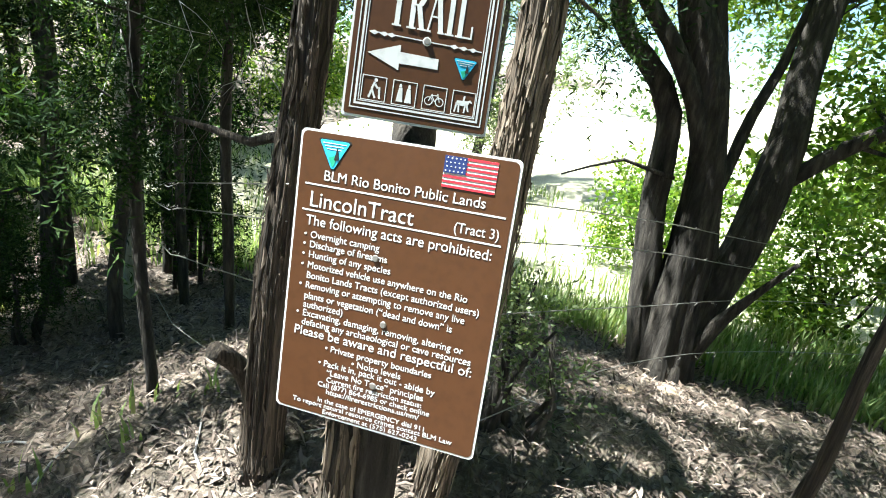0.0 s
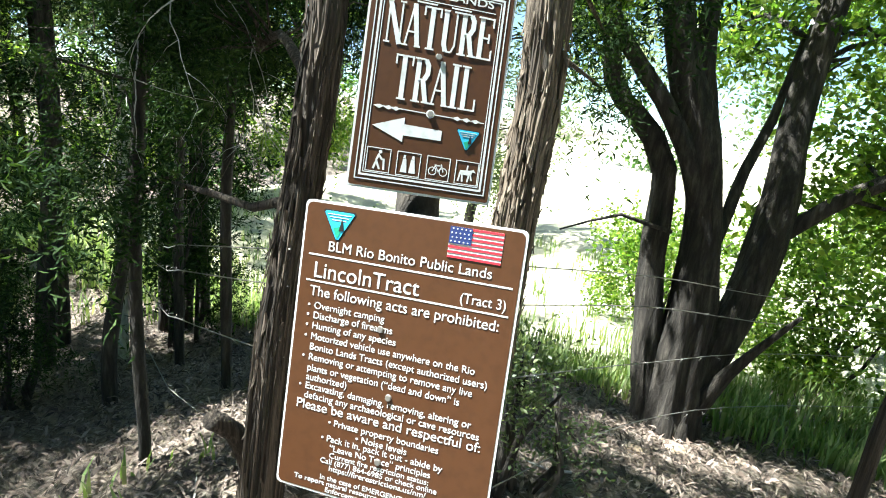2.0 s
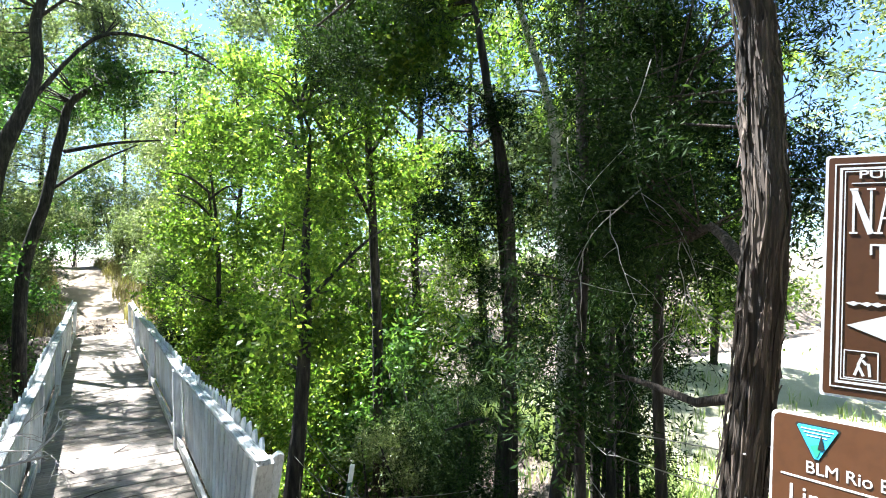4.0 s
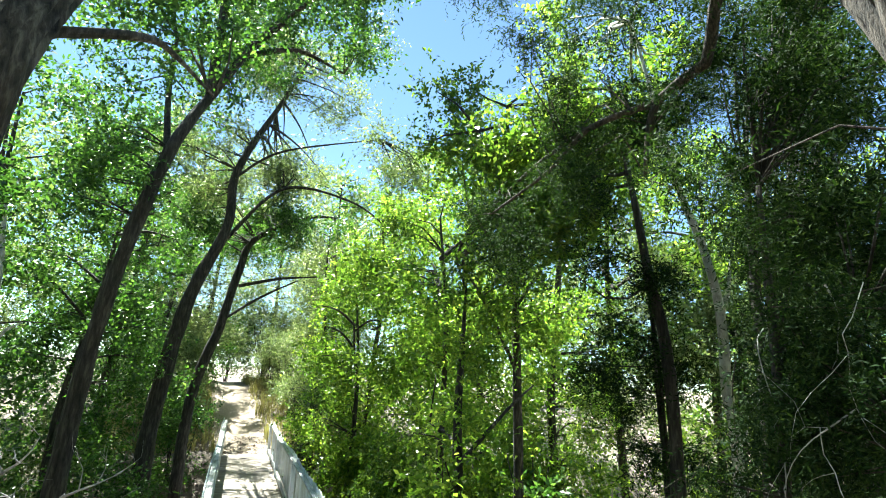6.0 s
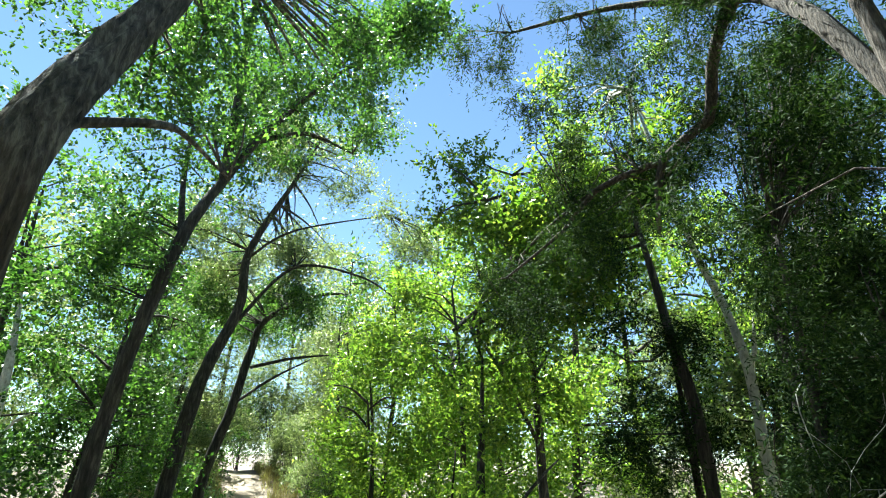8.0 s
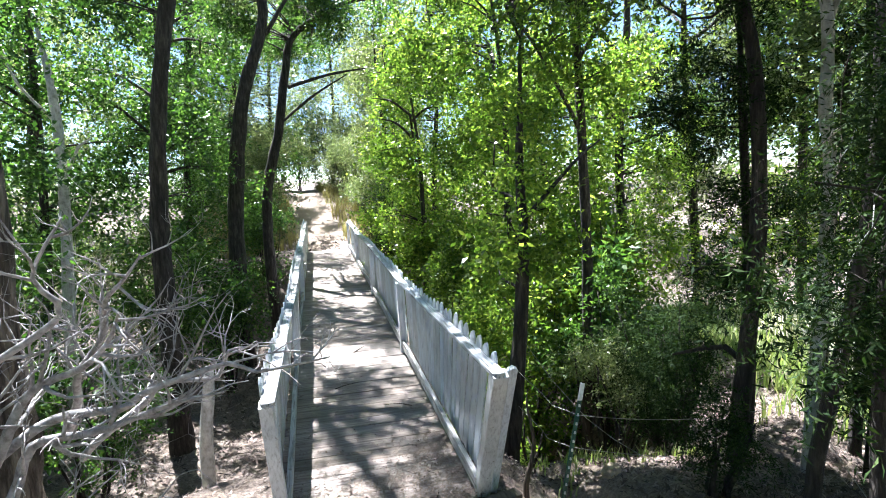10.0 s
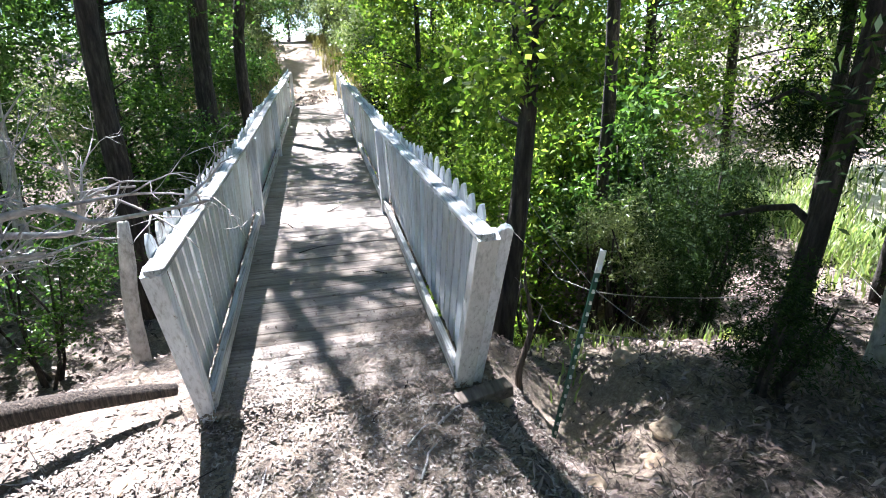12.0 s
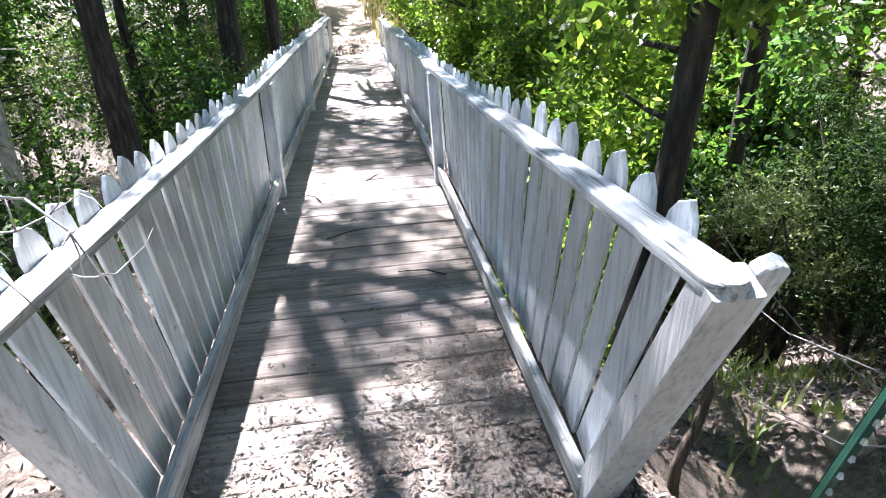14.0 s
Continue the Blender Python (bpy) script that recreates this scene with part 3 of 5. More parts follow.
def rules_sign():
    s = sign_board("rules_sign", 0.457, 0.61, 0.012, SIGN_LOW, "brown rules sign with white writing, nailed to a post")
    # the sign's own plane: x from -0.2285 to 0.2285, y from -0.305 to 0.305
    emblem(s, -0.151, 0.264, 0.036)
    fx0, fy0, fw, fh = 0.08, 0.234, 0.104, 0.06
    flat("flag", rect(fx0, fy0, fx0 + fw, fy0 + fh), WHITE, s, 0.0044)
    for i in range(7):
        flat("flag_stripe", rect(fx0, fy0 + fh * (2 * i) / 13, fx0 + fw, fy0 + fh * (2 * i + 1) / 13), RED, s, 0.0052)
    flat("flag_canton", rect(fx0, fy0 + fh * 6 / 13, fx0 + fw * 0.42, fy0 + fh), NAVY, s, 0.006)
    for i in range(5):
        for j in range(4):
            cx, cy = fx0 + fw * 0.42 * (i + 0.5 + 0.25 * (j % 2)) / 5.3, fy0 + fh * (6 / 13 + 7 / 13 * (j + 0.5) / 4)
            flat("flag_star", [(cx - 0.0017, cy), (cx, cy - 0.0017), (cx + 0.0017, cy), (cx, cy + 0.0017)], WHITE, s, 0.0066)
    for y in (0.1945, 0.1405):
        flat("rule_line", rect(-0.209, y - 0.0016, 0.213, y + 0.0016), WHITE, s, 0.0046)
    bow = lambda y: y - 0.024 * (1 - ((y + 0.05) / 0.25) ** 2)
    W = lambda text, x, y, size, width, bold=0.0003, align="LEFT": writing(text, x, bow(y), size, s, 0.0046, width, 0.0, align)
    W("BLM Rio Bonito Public Lands", -0.169, 0.205, 0.029, 0.338)
    W("LincolnTract", -0.196, 0.156, 0.046, 0.227, 0.0005)
    W("(Tract 3)", 0.116, 0.159, 0.028, 0.088)
    W("The following acts are prohibited:", -0.1985, 0.1225, 0.030, 0.396, 0.0005)
    lines = [("\u2022", -0.2, 0.0988, 0), ("Overnight camping", -0.185, 0.0988, 0.155), ("\u2022", -0.2, 0.0803, 0), ("Discharge of firearms", -0.185, 0.0803, 0.174), ("\u2022", -0.2, 0.0605, 0),
             ("Hunting of any species", -0.185, 0.0605, 0.184), ("\u2022", -0.2, 0.0395, 0), ("Motorized vehicle use anywhere on the Rio", -0.185, 0.0395, 0.349),
             ("Bonito Lands Tracts (except authorized users)", -0.185, 0.0186, 0.376), ("\u2022", -0.2, -0.002, 0), ("Removing or attempting to remove any live", -0.185, -0.002, 0.35),
             ("plants or vegetation (\u201cdead and down\u201d is", -0.185, -0.0243, 0.328), ("authorized)", -0.185, -0.0438, 0.092), ("\u2022", -0.2, -0.063, 0),
             ("Excavating, damaging, removing, altering or", -0.185, -0.063, 0.357), ("defacing any archaeological or cave resources", -0.185, -0.0832, 0.376)]
    for text, x, y, width in lines:
        W(text, x, y, 0.0205, width, 0.0002)
    W("Please be aware and respectful of:", -0.201, -0.107, 0.028, 0.396, 0.0005)
    mids = [("\u2022 Private property boundaries", -0.1318, 0.0195, 0.239), ("\u2022 Noise levels", -0.1530, 0.0195, 0.111), ("\u2022 Pack it in, pack it out - abide by", -0.1698, 0.0195, 0.264),
            ("\u201cLeave No Trace\u201d principles", -0.1903, 0.0192, 0.220), ("Current fire restriction status:", -0.2075, 0.0160, 0.217), ("Call (877) 864-6985 or check online", -0.2233, 0.0160, 0.255),
            ("https://firerestrictions.us/nm/", -0.2393, 0.0160, 0.213), ("In the case of EMERGENCY dial 911", -0.2653, 0.0150, 0.245),
            ("To report natural resource crimes contact BLM Law", -0.2798, 0.0148, 0.367), ("Enforcement at (575) 627-0243", -0.2963, 0.0148, 0.218)]
    for text, y, size, width in mids:
        W(text, -0.003, y, size, width, 0.0001, "CENTER")
    for x, y in ((-0.035, 0.068), (0.0, -0.066), (-0.005, -0.203)):
        screw(s, x, y)
    return s


def frame_lines(parent, w, h, t, z):
    for x0, y0, x1, y1 in ((-w, h - t, w, h), (-w, -h, w, -h + t), (-w, -h + t, -w + t, h - t), (w - t, -h + t, w, h - t)):
        flat("border_line", rect(x0, y0, x1, y1), WHITE, parent, z)


def disc(cx, cy, r, n=14, start=0.0, sweep=360.0):
    return [(cx + r * math.cos(radians(start + sweep * i / n)), cy + r * math.sin(radians(start + sweep * i / n))) for i in range(n if sweep == 360 else n + 1)]


def ring(parent, cx, cy, r, t, z):
    n = 16
    for i in range(n):
        a, b = 2 * math.pi * i / n, 2 * math.pi * (i + 1) / n
        flat("wheel", [(cx + q * math.cos(c), cy + q * math.sin(c)) for q, c in ((r, a), (r, b), (r - t, b), (r - t, a))], WHITE, parent, z)


def stroke(parent, name, x0, y0, x1, y1, t, z=0.0046):
    d = Vector((x1 - x0, y1 - y0))
    n = Vector((-d.y, d.x)).normalized() * t / 2
    flat(name, [(x0 + n.x, y0 + n.y), (x0 - n.x, y0 - n.y), (x1 - n.x, y1 - n.y), (x1 + n.x, y1 + n.y)], WHITE, parent, z)


SLAB = {  # strokes of a thick-and-thin poster letter in a unit box: x0, y0, x1, y1, heavy
    "N": [(0.16, 0, 0.16, 1, 0), (0.86, 0, 0.86, 1, 0), (0.14, 1, 0.86, 0, 1)],
    "A": [(0.12, 0, 0.48, 1, 0), (0.5, 1, 0.84, 0, 1), (0.26, 0.34, 0.72, 0.34, 0)],
    "T": [(0.5, 0, 0.5, 1, 1), (0.02, 0.98, 0.98, 0.98, 0), (0.05, 1, 0.05, 0.78, 0), (0.95, 1, 0.95, 0.78, 0)],
    "U": [(0.24, 1, 0.24, 0.18, 1), (0.84, 1, 0.84, 0.18, 0), (0.24, 0.2, 0.36, 0.03, 1), (0.36, 0.03, 0.68, 0.03, 0), (0.68, 0.03, 0.84, 0.2, 0)],
    "R": [(0.25, 0, 0.25, 1, 1), (0.25, 0.98, 0.66, 0.98, 0), (0.62, 0.97, 0.8, 0.84, 1), (0.78, 0.88, 0.78, 0.66, 1), (0.8, 0.68, 0.62, 0.53, 1), (0.25, 0.52, 0.66, 0.52, 0), (0.55, 0.52, 0.82, 0.02, 1)],
    "E": [(0.25, 0, 0.25, 1, 1), (0.25, 0.98, 0.9, 0.98, 0), (0.25, 0.51, 0.7, 0.51, 0), (0.25, 0.02, 0.9, 0.02, 0), (0.9, 1, 0.9, 0.78, 0), (0.9, 0, 0.9, 0.24, 0), (0.7, 0.62, 0.7, 0.4, 0)],
    "I": [(0.5, 0, 0.5, 1, 1)],
    "L": [(0.28, 0, 0.28, 1, 1), (0.28, 0.02, 0.92, 0.02, 0), (0.92, 0, 0.92, 0.28, 0)],
}
FEET = {"N": [(0.16, 0), (0.16, 1), (0.86, 1)], "A": [(0.12, 0), (0.84, 0)], "T": [(0.5, 0)], "U": [(0.24, 1), (0.84, 1)], "R": [(0.25, 0), (0.25, 1), (0.84, 0)], "E": [(0.25, 0), (0.25, 1)], "I": [(0.5, 0), (0.5, 1)], "L": [(0.28, 0), (0.28, 1)]}


def slab_word(parent, word, x, y, width, high):
    """A word in tall thick-and-thin letters with flat feet, a stroke at a time."""
    widths = [0.55 if c == "I" else 1.0 for c in word]
    unit = width / sum(widths)
    for c, k in zip(word, widths):
        w = unit * k * 0.97
        z = 0.0046
        for x0, y0, x1, y1, heavy in SLAB[c]:
            stroke(parent, "letter_stroke", x + x0 * w, y + y0 * high, x + x1 * w, y + y1 * high, 0.0098 if heavy else 0.0036, z)
            z += 0.0001
        for fx, fy in FEET[c]:
            half = unit * (0.24 if c in "TIREL" else 0.17)
            yy = y + fy * high
            flat("letter_foot", rect(x + fx * w - half, min(yy, yy + 0.0034 * (1 - 2 * fy)), x + fx * w + half, max(yy, yy + 0.0034 * (1 - 2 * fy))), WHITE, parent, z)
            z += 0.0001
        x += unit * k


def trail_sign():
    s = sign_board("trail_sign", 0.305, 0.457, 0.005, SIGN_HIGH, "brown nature trail sign with a white arrow, above the rules sign")
    frame_lines(s, 0.138, 0.211, 0.0022, 0.0046)
    frame_lines(s, 0.130, 0.203, 0.0042, 0.0046)
    frame_lines(s, 0.1225, 0.1955, 0.0016, 0.0046)
    writing("PUBLIC LANDS", -0.102, 0.181, 0.030, s, 0.0046, 0.206, 0.0003, high=0.016)
    stroke(s, "rule_line", -0.112, 0.1715, 0.112, 0.1715, 0.0016)
    stroke(s, "rule_line", -0.055, 0.1665, -0.012, 0.1665, 0.003)
    stroke(s, "rule_line", 0.018, 0.1665, 0.06, 0.1665, 0.003)
    slab_word(s, "NATURE", -0.114, 0.073, 0.230, 0.088)
    slab_word(s, "TRAIL", -0.083, -0.038, 0.178, 0.092)
    stroke(s, "rule_line", -0.113, -0.0565, 0.118, -0.0585, 0.002)
    for x in (-0.105, -0.085, -0.07, 0.06, 0.08, 0.1):
        flat("fletching", [(x - 0.012, -0.0575), (x, -0.0535), (x + 0.008, -0.0575), (x, -0.0625)], WHITE, s, 0.0048)
    flat("roundel", disc(0.002, -0.0575, 0.009), WHITE, s, 0.005)
    flat("arrow", [(-0.1144, -0.098), (-0.049, -0.073), (-0.049, -0.087), (0.031, -0.088), (0.031, -0.109), (-0.049, -0.110), (-0.049, -0.1235)], WHITE, s, 0.0046)
    emblem(s, 0.087, -0.096, 0.026)
    for i, x in enumerate((-0.093, -0.030, 0.033, 0.095)):
        y = -0.1675
        for q in (rect(-0.025, -0.025, 0.025, -0.0234), rect(-0.025, 0.0234, 0.025, 0.025), rect(-0.025, -0.0234, -0.0234, 0.0234), rect(0.0234, -0.0234, 0.025, 0.0234)):
            flat("pictogram_frame", [(x + a, y + b) for a, b in q], WHITE, s, 0.0046)
        if i == 0:
            flat("walker", disc(x + 0.003, y + 0.017, 0.0035), WHITE, s, 0.0046)
            for a in ((0.001, 0.013, -0.004, -0.001), (-0.004, -0.001, 0.004, -0.019), (-0.003, -0.001, -0.009, -0.019), (0.002, 0.009, 0.008, 0.001), (0.011, 0.004, 0.013, -0.019)):
                stroke(s, "walker", x + a[0], y + a[1], x + a[2], y + a[3], 0.0042)
        elif i == 1:
            for k in (-1, 1):
                flat("field_glasses", [(x + k * 0.002, y - 0.018), (x + k * 0.016, y - 0.018), (x + k * 0.012, y + 0.01), (x + k * 0.005, y + 0.01)][::k], WHITE, s, 0.0046)
                flat("field_glasses", [(x + k * 0.006, y + 0.011), (x + k * 0.012, y + 0.011), (x + k * 0.011, y + 0.018), (x + k * 0.007, y + 0.018)][::k], WHITE, s, 0.0046)
        elif i == 2:
            for k in (-1, 1):
                ring(s, x + k * 0.0115, y - 0.006, 0.009, 0.0018, 0.0046)
            for a in ((-0.0115, -0.006, -0.005, 0.009), (-0.005, 0.006, 0.008, 0.007), (0.0115, -0.006, 0.006, 0.011), (-0.006, 0.006, 0.001, -0.006), (0.001, -0.006, 0.008, 0.006)):
                stroke(s, "bicycle", x + a[0], y + a[1], x + a[2], y + a[3], 0.0018)
        else:
            flat("horse", [(x - 0.016, y - 0.004), (x + 0.009, y - 0.005), (x + 0.013, y + 0.004), (x + 0.02, y + 0.002), (x + 0.014, y + 0.009), (x + 0.007, y + 0.006), (x - 0.014, y + 0.005)], WHITE, s, 0.0046)
            for a in ((-0.014, 0.0, -0.017, -0.019), (-0.010, 0.0, -0.008, -0.019), (0.005, -0.002, 0.003, -0.019), (0.008, -0.002, 0.012, -0.015), (0.0, 0.005, 0.001, 0.016)):
                stroke(s, "horse", x + a[0], y + a[1], x + a[2], y + a[3], 0.0034)
    for x, y in ((0.004, 0.062), (0.002, -0.0575)):
        screw(s, x, y)
    return s


SIGN_LOW = pose(0.929, -3.022, 1.365, -7.9, -1.7, -88.8)
SIGN_HIGH = pose(1.113, -2.973, 1.912, -12.0, 2.2, -65.0)
rules_sign()
trail_sign()
# ---- trees by the sign ----
J = "shaggy-barked juniper beside the fence, bark darkened for shade, with drooping scale leaves"
near_juniper = tree("juniper_tree", J, [
    ([(1.31, -2.48, 0.52), (1.33, -2.5, 1.22), (1.37, -2.53, 1.64), (1.38, -2.56, 2.06), (1.44, -2.5, 2.6), (1.4, -2.4, 3.2), (1.5, -2.2, 4.4)], [0.062, 0.055, 0.05, 0.048, 0.045, 0.04, 0.02]),
    ([(1.35, -2.51, 1.57), (1.4, -2.34, 1.51), (1.44, -2.15, 1.52), (1.44, -2.0, 1.53)], [0.016, 0.014, 0.011, 0.005]),
    ([(1.4, -2.4, 3.2), (1.45, -2.1, 3.9), (1.58, -1.71, 4.36), (1.56, -1.53, 4.08), (1.6, -1.42, 3.85), (1.49, -1.18, 3.72), (1.44, -1.14, 3.3)], [0.035, 0.035, 0.035, 0.032, 0.03, 0.025, 0.012]),
    ([(1.49, -1.18, 3.72), (1.26, -0.88, 3.64), (1.15, -0.69, 3.45), (0.89, -0.44, 3.2)], [0.02, 0.016, 0.012, 0.006]),
    ([(1.26, -0.88, 3.64), (1.3, -0.2, 3.66), (1.25, 0.5, 3.5)], [0.016, 0.012, 0.005]),
    ([(1.58, -1.71, 4.36), (1.3, -1.2, 4.7), (0.9, -0.6, 4.9)], [0.025, 0.018, 0.008]),
    ([(1.38, -2.52, 1.9), (1.7, -2.2, 2.05), (2.0, -1.9, 2.0)], [0.02, 0.015, 0.006]),
    ([(1.4, -2.5, 2.3), (1.9, -2.3, 2.6), (2.3, -2.0, 2.5)], [0.022, 0.016, 0.006]),
], CEDAR, "juniper", [
    ((1.85, -2.0, 2.4), (0.55, 0.6, 0.5), 17), ((2.2, -2.25, 2.4), (0.25, 0.25, 0.4), 8), ((1.5, -1.9, 3.3), (0.5, 0.55, 0.6), 9), ((1.6, -2.3, 4.3), (0.8, 0.8, 0.6), 9),
    ((1.3, -1.05, 3.35), (0.3, 0.25, 0.3), 4),
    ((1.15, -0.85, 4.5), (0.45, 0.45, 0.35), 5), ((0.7, -0.35, 4.95), (0.35, 0.35, 0.3), 5), ((1.55, -1.5, 4.3), (0.3, 0.3, 0.3), 6), ((1.55, -0.78, 3.66), (0.32, 0.3, 0.3), 9), ((1.05, -0.4, 3.1), (0.3, 0.25, 0.22), 6), ((1.25, 0.3, 3.5), (0.3, 0.35, 0.22), 9), ((1.3, -0.62, 3.55), (0.25, 0.2, 0.18), 5), ((1.0, -0.5, 4.1), (0.4, 0.3, 0.3), 6), ((1.7, -1.0, 4.0), (0.3, 0.3, 0.3), 10), ((1.5, -0.85, 4.75), (0.6, 0.3, 0.2), 8), ((1.62, -1.75, 2.1), (0.3, 0.3, 0.22), 9)],
    0.42, 14, 0.16, group="junipers", share=0.5, twig=0.0045)
g_stub = thing("cut_limb", (1.41, -2.36, 0.5), "sawn-off grey-brown limb stub at the foot of the juniper", "stump")
g = Geo()
g.tube(local(g_stub, [(1.36, -2.44, 0.45), (1.39, -2.38, 0.62), (1.34, -2.35, 0.77), (1.25, -2.33, 0.86)]), [0.045, 0.036, 0.033, 0.03], 12, 0.12, 0.1, 0.05)
part("limb", g, CEDAR, g_stub, smooth=True)
tan_juniper = tree("juniper_tree", "shaggy-barked juniper trunk standing behind the signs, bark kept tan as sunlit", [
    ([(1.40, -3.06, 0.45), (1.42, -3.13, 1.2), (1.42, -3.14, 1.62), (1.44, -3.15, 1.94), (1.42, -3.13, 2.35), (1.5, -3.22, 3.2), (1.6, -3.3, 4.5)], [0.058, 0.054, 0.05, 0.05, 0.048, 0.042, 0.02]),
    ([(1.44, -3.15, 2.6), (1.9, -3.3, 2.9), (2.4, -3.4, 2.7)], [0.02, 0.015, 0.006]),
    ([(1.5, -3.22, 3.2), (1.6, -3.6, 3.6), (1.9, -4.1, 3.5)], [0.02, 0.015, 0.006]),
], TANBARK, "juniper", [((2.1, -3.25, 2.45), (0.35, 0.3, 0.45), 9), ((1.9, -3.9, 3.3), (0.6, 0.6, 0.5), 9), ((1.6, -3.0, 4.2), (0.8, 0.8, 0.6), 12)], 0.55, 16, 0.16, group="junipers")
post = thing("sign_post", (1.06, -3.0, h1(1.06, -3.0)), "dark weathered wooden post that carries both signs", "post")
g = Geo()
g.tube(local(post, [(0.97, -3.03, 0.2), (0.99, -3.02, 1.1), (1.045, -3.0, 1.5), (1.15, -2.955, 1.68), (1.235, -2.93, 2.05)]), [0.052, 0.05, 0.05, 0.05, 0.05], 14, 0.08, 0.06)
part("shaft", g, BARK, post, smooth=True)
g = Geo()
g.tube(local(post, [(0.95, -2.93, 0.2), (0.96, -2.94, 0.75), (0.97, -2.94, 1.02)]), [0.05, 0.045, 0.04], 12, 0.1, 0.12)
part("stave", g, CEDAR, post, "split cedar stave beside the post", smooth=True)

for name, pts, rad in (
    ("lt1", [(1.59, -1.73, 0.37), (1.64, -1.64, 0.92), (1.71, -1.57, 1.47), (1.73, -1.58, 2.0), (1.8, -1.5, 3.2)], 0.024),
    ("lt2", [(2.35, -1.53, 0.28), (2.34, -1.52, 0.83), (2.33, -1.51, 1.43), (2.4, -1.5, 2.6)], 0.028),
    ("lt3", [(2.79, -0.81, 0.12), (2.78, -0.8, 1.01), (2.78, -0.8, 1.63), (2.8, -0.7, 3.0)], 0.03),
    ("lt4", [(3.3, -0.19, 0.0), (3.31, -0.19, 0.96), (3.29, -0.18, 1.76), (3.3, -0.1, 3.2)], 0.04),
    ("lt5", [(3.65, -0.28, 0.0), (3.63, -0.25, 1.02), (3.63, -0.25, 1.79), (3.7, -0.2, 3.2)], 0.05),
    ("lt6", [(3.42, -0.32, 0.05), (3.44, -0.34, 0.97), (3.43, -0.32, 1.78), (3.4, -0.3, 3.0)], 0.035),
    ("lt8", [(2.1, -0.98, 0.43), (2.18, -1.05, 1.22), (2.22, -1.09, 1.9), (2.3, -1.0, 3.4)], 0.036),
):
    top = pts[-1]
    tree("juniper_tree", "slender dark juniper in the thicket behind the fence", [(pts, [rad] * (len(pts) - 1) + [rad * 0.5])], BARK, "juniper",
         ([((2.5, -1.45, 2.2), (0.35, 0.35, 0.45), 12), ((2.1, -1.2, 1.75), (0.3, 0.3, 0.35), 4), ((2.5, -1.1, 3.4), (0.5, 0.5, 0.6), 15), ((2.5, -0.9, 4.5), (0.5, 0.5, 0.5), 13)] if name == "lt8" else [((1.5, -1.5, 1.55), (0.25, 0.25, 0.45), 7), ((1.8, -1.6, 2.4), (0.4, 0.4, 0.5), 8), ((2.1, -1.6, 3.4), (0.45, 0.45, 0.6), 15), ((2.2, -1.3, 4.4), (0.5, 0.5, 0.5), 13)] if name == "lt1" else [((top[0] + 0.1, top[1] - 0.1, 2.35), (0.4, 0.4, 0.5), 9), ((top[0] + 0.35, top[1] - 0.2, 3.3), (0.45, 0.45, 0.6), 14)]) + ([((top[0] + 0.6, top[1] - 0.2, 4.6), (0.5, 0.5, 0.9), 13)] if name in ("lt3", "lt4", "lt5", "lt6") else []), 0.55, 8, 0.1, group="junipers", low=0.5, twig=0.006)

def shaggy(ob, pts, radii, n, seed, mat):
    """Long loose fibres of bark that lie along a trunk and peel away at their ends."""
    rng = np.random.default_rng(seed)
    pts = [Vector(p) for p in pts]
    g = Geo()

    def at(t):
        i = min(int(t), len(pts) - 2)
        k = t - i
        return pts[i].lerp(pts[i + 1], k), radii[i] + (radii[i + 1] - radii[i]) * k, (pts[i + 1] - pts[i]).normalized(), (pts[i + 1] - pts[i]).length

    for _ in range(n):
        t = rng.uniform(0, len(pts) - 1.001)
        c, r, d, span = at(t)
        a = rng.uniform(0, 2 * math.pi)
        long = rng.uniform(0.05, 0.2) / max(span, 0.05)
        w = rng.uniform(0.003, 0.008)
        twist = rng.normal(0, 0.1)
        base = len(g.v)
        peel = rng.uniform(0.001, 0.012) if rng.uniform() < 0.45 else 0.001
        for j in range(5):
            u = j / 4
            c, r, d, _ = at(min(max(t + (u - 0.5) * long, 0), len(pts) - 1.001))
            side = d.orthogonal().normalized()
            up = d.cross(side)
            b = a + twist * (u - 0.5)
            out = math.cos(b) * side + math.sin(b) * up
            tan = d.cross(out)
            o = c + out * (r * 1.02 + 0.003 + peel * (2 * u - 1) ** 2)
            ww = w * (1 - 0.7 * abs(2 * u - 1) ** 3)
            for q in (o - tan * ww, o + out * 0.003, o + tan * ww):
                g.v.append(tuple(q - ob.location))
            if j:
                p = base + 3 * j
                g.f += [(p - 3, p - 2, p + 1, p), (p - 2, p - 1, p + 2, p + 1)]
    tagged(part("shaggy_bark", g, mat, ob, "loose shaggy strips of bark"), kind="stuff")


shaggy(near_juniper, [(1.31, -2.48, 0.45), (1.31, -2.48, 0.52), (1.33, -2.5, 1.22), (1.37, -2.53, 1.64), (1.38, -2.56, 2.06), (1.44, -2.5, 2.6), (1.4, -2.4, 3.2)], [0.072, 0.062, 0.055, 0.05, 0.048, 0.045, 0.04], 900, 61, BROWNSTRIP)
shaggy(tan_juniper, [(1.40, -3.06, 0.45), (1.42, -3.13, 1.2), (1.42, -3.14, 1.62), (1.44, -3.15, 1.94), (1.42, -3.13, 2.35), (1.5, -3.22, 3.2)], [0.06, 0.054, 0.05, 0.05, 0.048, 0.042], 900, 62, TANSTRIP)
shaggy(post, [(0.95, -2.93, 0.3), (0.96, -2.94, 0.75), (0.97, -2.94, 1.02)], [0.049, 0.045, 0.04], 160, 63, TANSTRIP)

